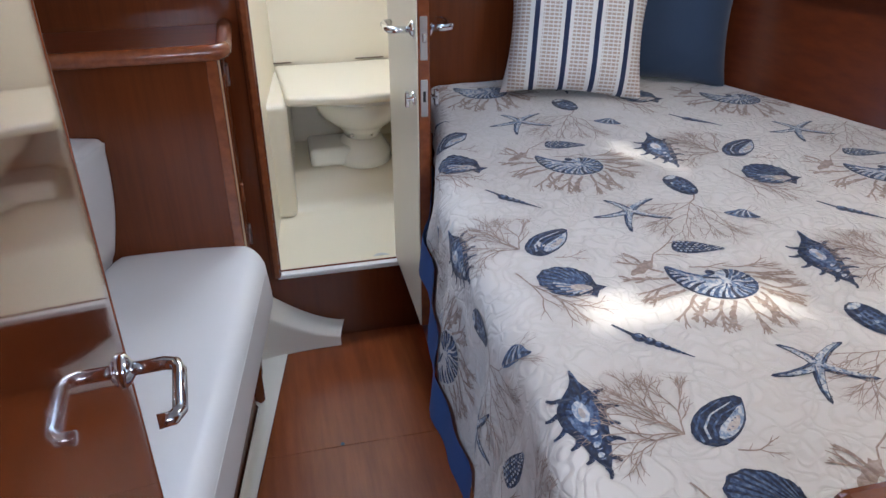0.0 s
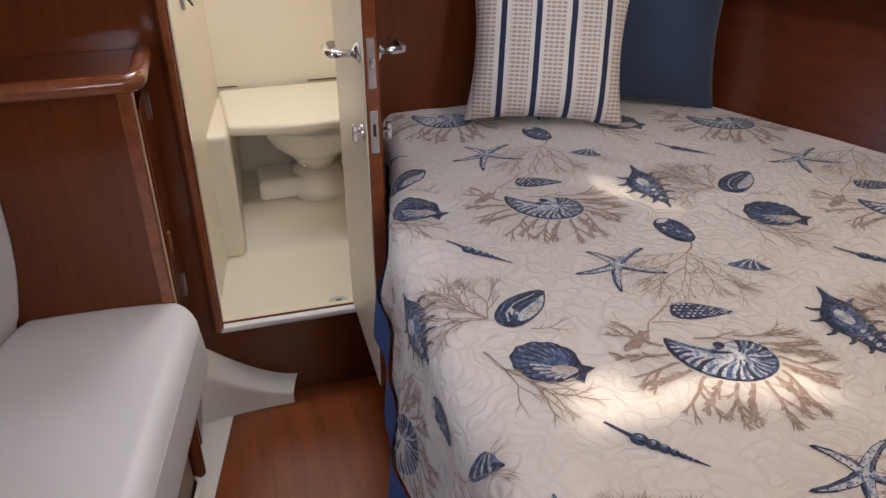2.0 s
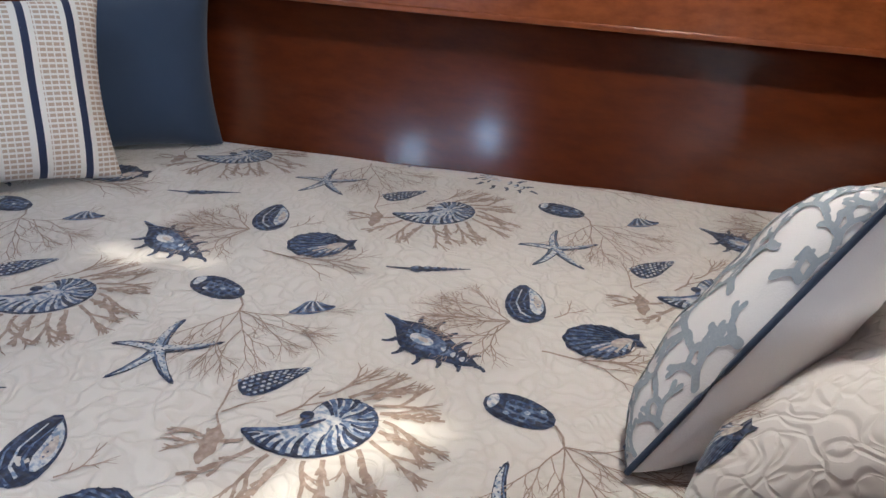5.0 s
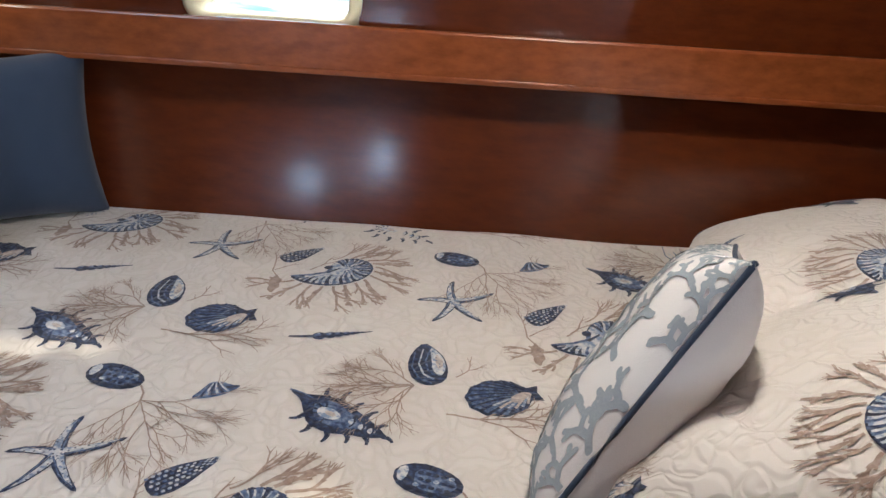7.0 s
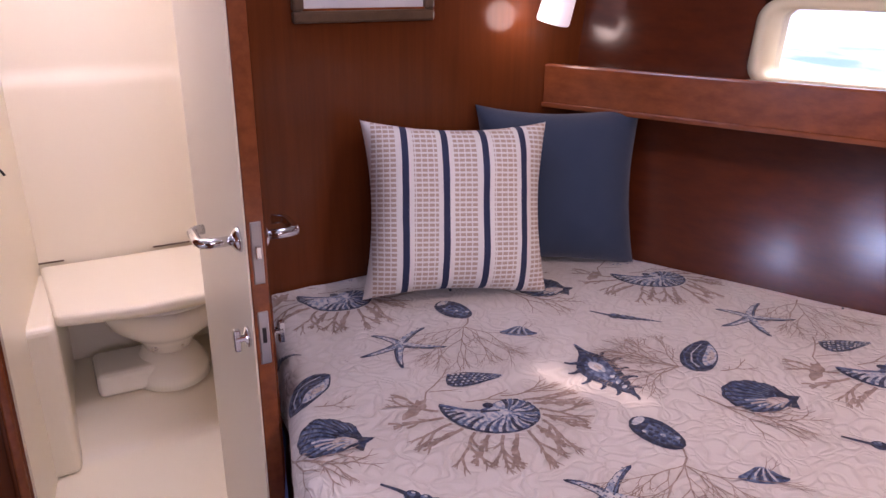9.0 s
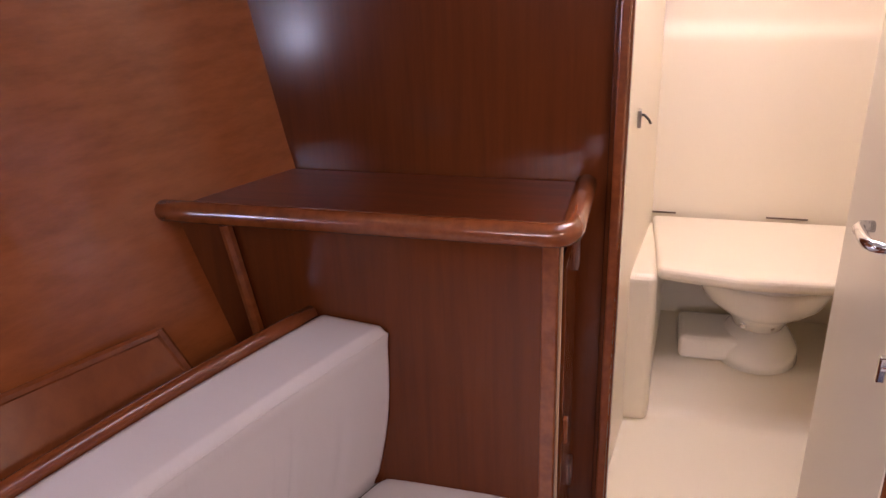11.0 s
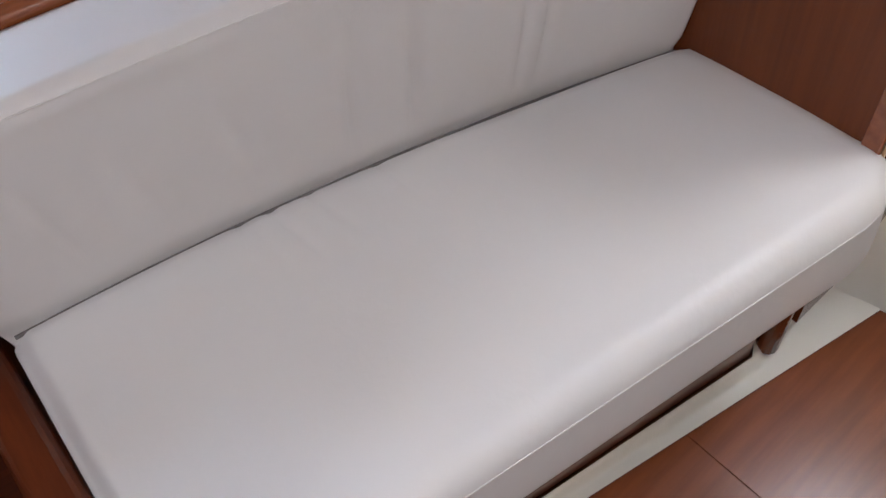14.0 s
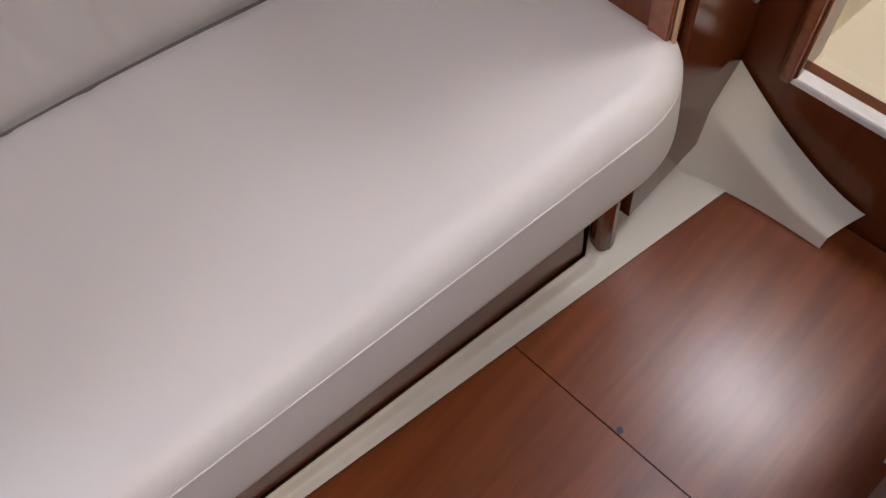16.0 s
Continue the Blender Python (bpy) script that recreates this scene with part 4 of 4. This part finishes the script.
def murex(p, rng):
    """A spiny whelk with a long drawn-out spine, a pale mouth and a knobbed spire."""
    p.poly([(-0.088, 0.010), (-0.060, 0.014), (-0.034, 0.028), (-0.008, 0.034), (0.020, 0.026), (0.044, 0.020), (0.068, 0.012), (0.086, 0.002), (0.066, -0.012), (0.040, -0.020), (0.012, -0.034), (-0.020, -0.034), (-0.040, -0.016), (-0.058, 0.002)], NAVY, 0, 1)
    for x, y, a, l in ((-0.03, 0.026, 118, 0.020), (-0.008, 0.03, 92, 0.024), (0.016, 0.026, 76, 0.018), (0.04, 0.018, 70, 0.022), (0.064, 0.01, 48, 0.016), (-0.034, -0.02, 236, 0.022), (-0.014, -0.032, 262, 0.020), (0.012, -0.03, 285, 0.022), (0.036, -0.02, 300, 0.018), (0.06, -0.012, 310, 0.016), (0.08, 0.0, -10, 0.018)):
        brush(p, (x, y), (x + l * math.cos(radians(a)), y + l * math.sin(radians(a))), 0.15, 0.0046, NAVY, 0.2)
    p.poly([(-0.040, 0.012), (-0.016, 0.024), (0.012, 0.018), (0.034, 0.010), (0.058, 0.004), (0.034, -0.012), (0.006, -0.022), (-0.022, -0.020)], BLUE, 1, 1)
    p.poly([(-0.026, 0.002), (-0.008, 0.010), (0.012, 0.004), (0.010, -0.008), (-0.008, -0.014), (-0.022, -0.010)], PALE, 2, 1)
    p.poly([(-0.004 + x, -0.002 + y) for x, y in blob(0.009, 0.0045, 10)], PEACH, 3)
    for x, y in ((0.030, 0.002), (0.047, 0.000), (0.062, 0.000)):
        p.poly([(x + q, y + r) for q, r in blob(0.006, 0.0055, 9)], PALE, 2)
        brush(p, (x - 0.004, y + 0.010), (x + 0.002, y - 0.012), 0.2, 0.0022, NAVY, 2.4)
    for k in range(6):
        a = radians(130 + 30 * k)
        brush(p, (-0.008 + 0.030 * math.cos(a), -0.002 + 0.026 * math.sin(a)), (-0.008 + 0.014 * math.cos(a), -0.002 + 0.011 * math.sin(a)), 0.1, 0.0026, NAVY, 2.2)
    brush(p, (-0.084, 0.010), (-0.044, 0.012), 0.05, 0.0018, BLUE, 1.4)


def scallop(p, rng):
    """A ribbed fan with ears at its hinge, worn pale along one side."""
    fan = [(-0.004 + 0.050 * (1 + 0.03 * math.cos(11 * a)) * math.cos(a), 0.042 * (1 + 0.03 * math.cos(11 * a)) * math.sin(a)) for a in [radians(48 + 264 * k / 36) for k in range(37)]]
    p.poly(fan + [(0.040, -0.016), (0.058, -0.020), (0.055, 0.0), (0.062, 0.016), (0.044, 0.014)], NAVY, 0)
    p.poly(toward(fan, (0.01, 0.0), 0.08), BLUE, 1)
    for k in range(15):
        a = radians(54 + 252 * k / 14)
        o = (-0.004 + 0.048 * math.cos(a), 0.040 * math.sin(a))
        brush(p, o, toward([o], (0.046, 0.0), 0.72)[0], 0.03, 0.0024, NAVY, 2)
        if k > 8:
            brush(p, toward([o], (0.046, 0.0), 0.25)[0], toward([o], (0.046, 0.0), 0.9)[0], 0.03, 0.0022, PALE if k % 2 else PEACH, 2.4)
    p.poly([(0.012, -0.022), (0.036, -0.010), (0.046, 0.0), (0.030, 0.004), (0.008, -0.006)], PEACH, 2.7, 1)
    coral(p, rng, -0.090, -0.018, radians(-26), 0.046, 0.0016, 3, 0.42)
    coral(p, rng, -0.048, -0.040, radians(-8), 0.040, 0.0015, 3, 0.42)
    coral(p, rng, -0.008, -0.050, radians(4), 0.034, 0.0015, 3, 0.45)


def conch(p, rng):
    """A stout whelk, dark and banded over its back, pale and dotted at the mouth."""
    p.poly([(0.060, 0.024), (0.024, 0.035), (-0.016, 0.031), (-0.047, 0.012), (-0.054, -0.014), (-0.034, -0.034), (-0.004, -0.031), (0.026, -0.018), (0.044, 0.000)], NAVY, 0, 1)
    p.poly([(0.048, 0.012), (0.014, 0.000), (-0.014, -0.008), (-0.028, -0.024), (-0.004, -0.028), (0.024, -0.016), (0.041, 0.000)], PALE, 1, 1)
    p.poly([(0.030, -0.002), (0.004, -0.008), (-0.012, -0.018), (0.004, -0.022), (0.020, -0.014)], PEACH, 2, 1)
    for k in range(3):
        o = 0.011 * k
        p.stroke([(-0.048 + o, -0.016), (-0.040 + o, 0.006 - o * 0.4), (-0.016 + o, 0.023 - o * 0.7), (0.026 + o, 0.029 - o * 0.9)], 0.0020, (BLUE, PALE, BLUE)[k], 2)
    for k in range(7):
        p.poly([(-0.012 + 0.0075 * k + x, -0.025 + 0.0048 * k + 0.003 * (k % 2) + y) for x, y in blob(0.0016, 0.0014, 6)], BLUE, 3)
    for a in (66, 88, 108, 126, 144, 164):
        coral(p, rng, -0.058, 0.008, radians(a), 0.040, 0.0012, 4, 0.40)
    coral(p, rng, -0.02, -0.046, radians(-40), 0.028, 0.0012, 2, 0.5)


def cone(p, rng):
    """A tapered shell, wide at the spire, netted with pale scales."""
    p.poly([(-0.048, -0.018), (-0.050, 0.004), (-0.042, 0.020), (-0.014, 0.021), (0.016, 0.013), (0.052, 0.001), (0.016, -0.012), (-0.018, -0.023)], NAVY, 0, 1)
    for i in range(11):
        x = -0.043 + 0.0082 * i
        w = 0.019 * (1 - max(0, (x + 0.022) / 0.076))
        for j in range(5):
            p.poly([(x + 0.004 * (j % 2) + a, (-0.8 + 0.4 * j) * w + b) for a, b in blob(0.0029, 0.0006 + 0.0019 * w / 0.019, 6)], PALE if (i * 3 + j) % 4 else BLUE, 1)
    coral(p, rng, -0.08, -0.03, radians(-10), 0.03, 0.0012, 1, 0.3)


def cowrie(p, rng):
    """A blotched oval shell with a dark mouth at one end, from which a bare twig trails."""
    p.poly([(-0.046, 0.012), (-0.042, -0.014), (-0.016, -0.028), (0.020, -0.028), (0.046, -0.012), (0.044, 0.010), (0.018, 0.024), (-0.018, 0.028)], NAVY, 0, 1)
    p.poly([(-0.042, 0.010), (-0.038, -0.010), (-0.030, -0.012), (-0.026, 0.006), (-0.032, 0.018)], PALE, 1, 1)
    p.poly([(-0.020, 0.016), (-0.014, -0.018), (0.018, -0.020), (0.038, -0.006), (0.034, 0.008), (0.010, 0.017)], BLUE, 1, 1)
    for i in range(5):
        for j in range(3):
            p.poly([(-0.012 + 0.010 * i + 0.003 * (j % 2) + a, -0.013 + 0.011 * j + b) for a, b in blob(0.0042, 0.0034, 7)], NAVY if (i * 2 + j) % 5 else PALE, 2)
    twig = [(0.046, -0.006), (0.060, -0.020), (0.066, -0.036)]
    p.stroke(twig, 0.0015, CORAL, 0, False)
    for a in (-110, -78, -46, -12, 24):
        coral(p, rng, 0.066, -0.036, radians(a), 0.046, 0.0010, 4, 0.36)


def small_fan(p, rng):
    p.poly([(-0.036, -0.010), (-0.016, 0.006), (-0.002, 0.020), (0.014, 0.014), (0.024, 0.002), (0.038, -0.004), (0.022, -0.014), (0.0, -0.018), (-0.018, -0.016)], BLUE, 0, 1)
    for k in range(6):
        brush(p, (-0.020 + 0.0075 * k, -0.012), (-0.001 + 0.002 * k, 0.014), 0.05, 0.0020, (NAVY, PALE)[k % 2], 1)
    p.stroke([(0.016, -0.002), (0.034, -0.005)], 0.003, NAVY, 1.3)


def spindle(p, rng):
    """A slender turret of rounded whorls, each lit along its back."""
    p.stroke([(-0.022, 0.002), (-0.038, 0.006), (-0.064, 0.013)], 0.0040, NAVY, 0)
    for x, r in ((-0.017, 0.0105), (0.000, 0.0092), (0.014, 0.0076), (0.026, 0.006), (0.036, 0.0046), (0.044, 0.0036), (0.051, 0.0028)):
        p.poly([(x + a, -0.09 * x + b) for a, b in blob(r * 1.1, r, 14)], NAVY, 0.2)
        p.poly([(x - 0.2 * r + a, -0.09 * x + 0.25 * r + b) for a, b in blob(r * 0.55, r * 0.42, 10)], BLUE, 1)
        p.poly([(x + a, -0.09 * x + 0.45 * r + b) for a, b in blob(r * 0.28, r * 0.16, 8)], PALE, 2)
    p.stroke([(0.051, -0.0046), (0.068, -0.006)], 0.0018, NAVY, 0)


def frond(p, rng):
    """One broad feathered leaf on a thin stem."""
    p.stroke([(0.028, 0.004), (0.046, 0.016), (0.070, 0.018)], 0.0013, CORAL, 0, False)
    p.poly([(-0.036, -0.004), (-0.022, 0.008), (-0.010, 0.006), (-0.002, 0.013), (0.010, 0.009), (0.022, 0.016), (0.020, 0.007), (0.034, 0.004), (0.020, -0.003), (0.014, -0.012), (0.002, -0.008), (-0.012, -0.013), (-0.020, -0.007)], CORAL, 0, 1)
    coral(p, rng, 0.070, 0.018, radians(4), 0.024, 0.0013, 2, 0.4)


MOTIFS = [(nautilus, 0.523, 1.622, -28), (cowrie, 0.713, 1.478, -76), (scallop, 0.912, 1.472, -43), (murex, 0.750, 1.650, -90),
          (conch, 0.923, 1.600, 16), (cone, 0.562, 1.730, -20), (starfish, 0.501, 1.886, 0), (small_fan, 0.703, 1.823, -37),
          (spindle, 0.907, 1.775, -42), (frond, 0.437, 1.697, 25)]
A, B = (0.066, -0.481), (0.612, -0.222)
pr = Print()
rng = random.Random(4)
for fn, mx, my, rot in MOTIFS:
    one = Print()
    fn(one, rng)
    c, s = math.cos(radians(rot)), math.sin(radians(rot))
    for ia in range(-4, 5):
        for ib in range(-2, 3):
            ox, oy = mx + ia * A[0] + ib * B[0], my + ia * A[1] + ib * B[1]
            if not (BY0 + 0.02 < oy < BY1 + 0.1 and cloth_x(0, min(oy, 2.68)) - 0.05 < ox < hull_r(oy) + 0.06):
                continue
            for pts, ink, level in one.shapes:
                q = [(ox + c * x - s * y, oy + s * x + c * y) for x, y in pts]
                if all(BY0 + 0.005 < y < 2.684 and cloth_x(0, y) + 0.004 < x < hull_r(y) - 0.006 for x, y in q):
                    pr.poly(q, ink, level)
levels = [bmesh.new() for _ in INKS]
for pts, ink, level in pr.shapes:
    bm = levels[ink]
    lift = 0.0012 + 0.0007 * level + 0.0001 * ink
    flat = [Vector((x, y, 0)) for x, y in pts]
    for tri in tessellate_polygon([flat]):
        todo = [[flat[k].copy() for k in tri]]
        while todo:
            a, b, c = todo.pop()
            sides = [(a - b).length, (b - c).length, (c - a).length]
            if max(sides) > 0.016 and min(a.x, b.x, c.x) < bed_l(a.y) + RB + 0.005:
                k = sides.index(max(sides))
                if k == 0:
                    m_ = (a + b) / 2
                    todo += [[a, m_, c], [m_, b, c]]
                elif k == 1:
                    m_ = (b + c) / 2
                    todo += [[a, b, m_], [a, m_, c]]
                else:
                    m_ = (c + a) / 2
                    todo += [[a, b, m_], [m_, b, c]]
                continue
            if (b - a).cross(c - a).z < 0:
                b, c = c, b
            bm.faces.new([bm.verts.new(drape(p.x, p.y, lift)) for p in (a, b, c)])
for bm, ink, nm in zip(levels, INKS, ("navy_print", "blue_print", "pale_print", "peach_print", "coral_print")):
    tagged(part(nm, bm, ink, spread, smooth=False), kind="stuff")


# ---- pillows ----
def pillow_pt(a, b, side, w, h, t, pinch):
    a, b = math.sin(a * math.pi / 2), math.sin(b * math.pi / 2)
    k = max(0.0, (1 - a ** 4) * (1 - b ** 4))
    x = a * w / 2 * (1 - pinch * (1 - b * b) * abs(a))
    z = b * h / 2 * (1 - pinch * (1 - a * a) * abs(b))
    n = 1 + 0.10 * noise.noise((a * 1.7, b * 1.7, side)) + 0.05 * noise.noise((a * 5, b * 5, side + w))
    return (x, side * t / 2 * k ** 0.5 * n, z)


def pillow(w, h, t, nu=36, nv=36, pinch=0.07):
    """A stuffed square cushion in its own frame: x across, z up, y through."""
    bm = bmesh.new()
    rows = []
    for side in (-1, 1):
        vs = []
        for i in range(nu + 1):
            row = []
            for j in range(nv + 1):
                if side == 1 and (i in (0, nu) or j in (0, nv)):
                    row.append(rows[0][i][j])
                else:
                    row.append(bm.verts.new(pillow_pt(2 * i / nu - 1, 2 * j / nv - 1, side, w, h, t, pinch)))
            vs.append(row)
        rows.append(vs)
        for i in range(nu):
            for j in range(nv):
                q = (vs[i][j], vs[i + 1][j], vs[i + 1][j + 1], vs[i][j + 1])
                if bm.faces.get(q) is None:
                    bm.faces.new(q if side < 0 else q[::-1])
    bmesh.ops.recalc_face_normals(bm, faces=bm.faces)
    return bm


def stripe_material():
    m = bpy.data.materials.new("striped_weave")
    m.use_nodes = True
    t = m.node_tree
    b = t.nodes["Principled BSDF"]
    b.inputs["Roughness"].default_value = 0.85
    co_ = t.nodes.new("ShaderNodeTexCoord")
    sep = t.nodes.new("ShaderNodeSeparateXYZ")
    t.links.new(co_.outputs["Object"], sep.inputs[0])

    def node(op, a, bval, c=None):
        n = t.nodes.new("ShaderNodeMath")
        n.operation = op
        for i, v in enumerate((a, bval, c)):
            if v is None:
                continue
            if isinstance(v, (int, float)):
                n.inputs[i].default_value = v
            else:
                t.links.new(v, n.inputs[i])
        return n.outputs[0]
    x, z = sep.outputs["X"], sep.outputs["Z"]
    P_ = 0.0755
    ph = node("PINGPONG", node("ADD", x, 0.030 + 20 * P_), P_ / 2)
    navy = node("MULTIPLY", node("LESS_THAN", ph, 0.0062), node("LESS_THAN", node("ABSOLUTE", node("SUBTRACT", x, 0.008), 0.0), 0.135))
    dots_zone = node("GREATER_THAN", ph, 0.0155)
    dx = node("LESS_THAN", node("PINGPONG", x, 0.0058), 0.0047)
    dz = node("LESS_THAN", node("PINGPONG", z, 0.0046), 0.0028)
    dots = node("MULTIPLY", node("MULTIPLY", dx, dz), dots_zone)
    m1 = t.nodes.new("ShaderNodeMix")
    m1.data_type = "RGBA"
    m1.inputs["A"].default_value, m1.inputs["B"].default_value = (0.74, 0.71, 0.67, 1), (0.47, 0.36, 0.285, 1)
    t.links.new(dots, m1.inputs["Factor"])
    m2 = t.nodes.new("ShaderNodeMix")
    m2.data_type = "RGBA"
    m2.inputs["B"].default_value = (0.02, 0.03, 0.075, 1)
    t.links.new(m1.outputs["Result"], m2.inputs["A"])
    t.links.new(navy, m2.inputs["Factor"])
    t.links.new(m2.outputs["Result"], b.inputs["Base Color"])
    n = t.nodes.new("ShaderNodeTexNoise")
    n.inputs["Scale"].default_value = 400
    bp = t.nodes.new("ShaderNodeBump")
    bp.inputs["Strength"].default_value, bp.inputs["Distance"].default_value = 0.25, 0.002
    t.links.new(co_.outputs["Object"], n.inputs["Vector"])
    t.links.new(n.outputs["Fac"], bp.inputs["Height"])
    t.links.new(bp.outputs[0], b.inputs["Normal"])
    return m


p1 = obj("striped_pillow", pillow(0.368, 0.345, 0.16, pinch=0.11), stripe_material(), smooth=True, label="white throw pillow with navy stripes and tan weave", category="pillow")
p1.matrix_world = pose(0.633, 2.53, 0.978, -17, 2, -19)
p2 = obj("blue_pillow", pillow(0.355, 0.35, 0.15, pinch=0.11), navy_cloth, smooth=True, label="plain dusky navy blue throw pillow", category="pillow")
p2.matrix_world = pose(0.915, 2.585, 0.976, -10, 0, -28)


def pillow_print(name, shapes, parent, w, h, t, pinch, side, inks, lift=0.0015):
    """Lays printed shapes, in metres from the pillow's middle, on one face of it."""
    out = {}
    for pts, ink, level in shapes:
        if not all(abs(x) < w * 0.49 and abs(z) < h * 0.49 for x, z in pts):
            continue
        flat = [Vector((x, z, 0)) for x, z in pts]
        bm = out.setdefault(ink, bmesh.new())
        for tri in tessellate_polygon([flat]):
            todo = [[flat[k].copy() for k in tri]]
            while todo:
                a, b, c = todo.pop()
                sides = [(a - b).length, (b - c).length, (c - a).length]
                if max(sides) > 0.014:
                    k = sides.index(max(sides))
                    tri3 = [a, b, c]
                    a, b, c = tri3[k], tri3[(k + 1) % 3], tri3[(k + 2) % 3]
                    m_ = (a + b) / 2
                    todo += [[a, m_, c], [m_, b, c]]
                    continue
                vs = []
                for q in (a, b, c):
                    p = pillow_pt(2 * q.x / w, 2 * q.y / h, side, w, h, t, pinch)
                    vs.append(bm.verts.new((p[0] * (1 + 0.008 * (2 * q.x / w) ** 4), p[1] + side * (lift + 0.0006 * level), p[2])))
                bm.faces.new(vs)
    for ink, bm in out.items():
        tagged(part(name, bm, inks[ink], parent), kind="stuff")


def axes(origin, wdir, up):
    u = Vector(up).normalized()
    w_ = Vector(wdir)
    w_ = (w_ - u * w_.dot(u)).normalized()
    y = u.cross(w_)
    m = Matrix.Identity(4)
    for k, c in enumerate((w_, y, u)):
        m.col[k] = (*c, 0)
    m.col[3] = (*origin, 1)
    return m


CW, CH, CT = 0.38, 0.385, 0.14
up_ = Vector((0.135, -0.150, 0.325)).normalized()
wd_ = Vector((0.975, 0.05, -0.10)).normalized()
wd_ = (wd_ - up_ * wd_.dot(up_)).normalized()
white_cloth = material("white_cloth", (0.74, 0.72, 0.71), 0.8, mottle=0.04, bump=(500, 0.25))
grey_print = material("grey_print", (0.33, 0.37, 0.41), 0.8, mottle=0.25, grain=((400, 400, 400), 0.4, (0.22, 0.26, 0.30)))
p3 = obj("coral_pillow", pillow(CW, CH, CT), white_cloth, smooth=True, label="white pillow with grey coral print and navy piping", category="pillow")
p3.matrix_world = axes(Vector((0.695, 1.33, 0.795)) + wd_ * CW / 2 + up_ * CH / 2, wd_, up_)
pip = []
for a0, a1, b0, b1 in ((-1, 1, -1, -1), (1, 1, -1, 1), (1, -1, 1, 1), (-1, -1, 1, -1)):
    pip += [pillow_pt(lerp(a0, a1, k / 14), lerp(b0, b1, k / 14), 1, CW, CH, CT, 0.07) for k in range(14)]
part("piping", tube(pip + pip[:1], 0.0038, 8), navy_cloth, p3, "navy piping", smooth=True)
cp = Print()
crng = random.Random(9)


def fat_coral(x, y, ang, size, w, depth):
    pts = [(x, y)]
    for _ in range(3):
        ang += crng.uniform(-0.25, 0.25)
        x, y = x + size / 3 * math.cos(ang), y + size / 3 * math.sin(ang)
        pts.append((x, y))
    cp.stroke(pts, w, 0, 0, False)
    for px, py in pts:
        cp.poly([(px + a, py + b) for a, b in blob(w, w, 8)], 0, 0)
    if depth:
        for s in (-1, 1):
            fat_coral(x, y, ang + s * crng.uniform(0.35, 0.75), size * crng.uniform(0.75, 0.95), w * 0.92, depth - 1)


for col in range(7):
    for k in range(9):
        fat_coral(-0.188 + 0.056 * col + crng.uniform(-0.008, 0.008), -0.180 + 0.043 * k + 0.02 * (col % 2), radians(35 + crng.uniform(-35, 35)), 0.016, 0.0040, 3)
cp.shapes = [(pts, ink, 0.9 * crng.random()) for pts, ink, level in cp.shapes]
pillow_print("coral_print", cp.shapes, p3, CW, CH, CT, 0.07, 1, [grey_print])

sh = Print()
srng = random.Random(5)
for fn, x, y, rot in ((nautilus, -0.12, 0.10, 20), (murex, 0.13, 0.05, -30), (spindle, -0.02, -0.06, 40), (scallop, -0.16, -0.11, 70), (cone, 0.14, -0.13, 120)):
    one = Print()
    fn(one, srng)
    c, s_ = math.cos(radians(rot)), math.sin(radians(rot))
    for pts, ink, level in one.shapes:
        sh.poly([(x + 0.62 * (c * a - s_ * b), y + 0.62 * (s_ * a + c * b)) for a, b in pts], ink, level)
SW, SH, ST = 0.56, 0.40, 0.17
for at, wd, up in (((1.33, 1.16, 0.905), (1, -0.12, 0.03), (0.05, -0.85, 0.36)), ((0.93, 1.10, 0.90), (1, 0.0, 0), (0.0, -0.7, 0.5))):
    ps = obj("quilted_sham", pillow(SW, SH, ST), quilt, smooth=True, label="cream quilted pillow sham printed with blue shells", category="pillow", group="shams at the headboard")
    ps.matrix_world = axes(Vector(at), Vector(wd), Vector(up))
    pillow_print("shell_print", sh.shapes, ps, SW, SH, ST, 0.07, 1, INKS)
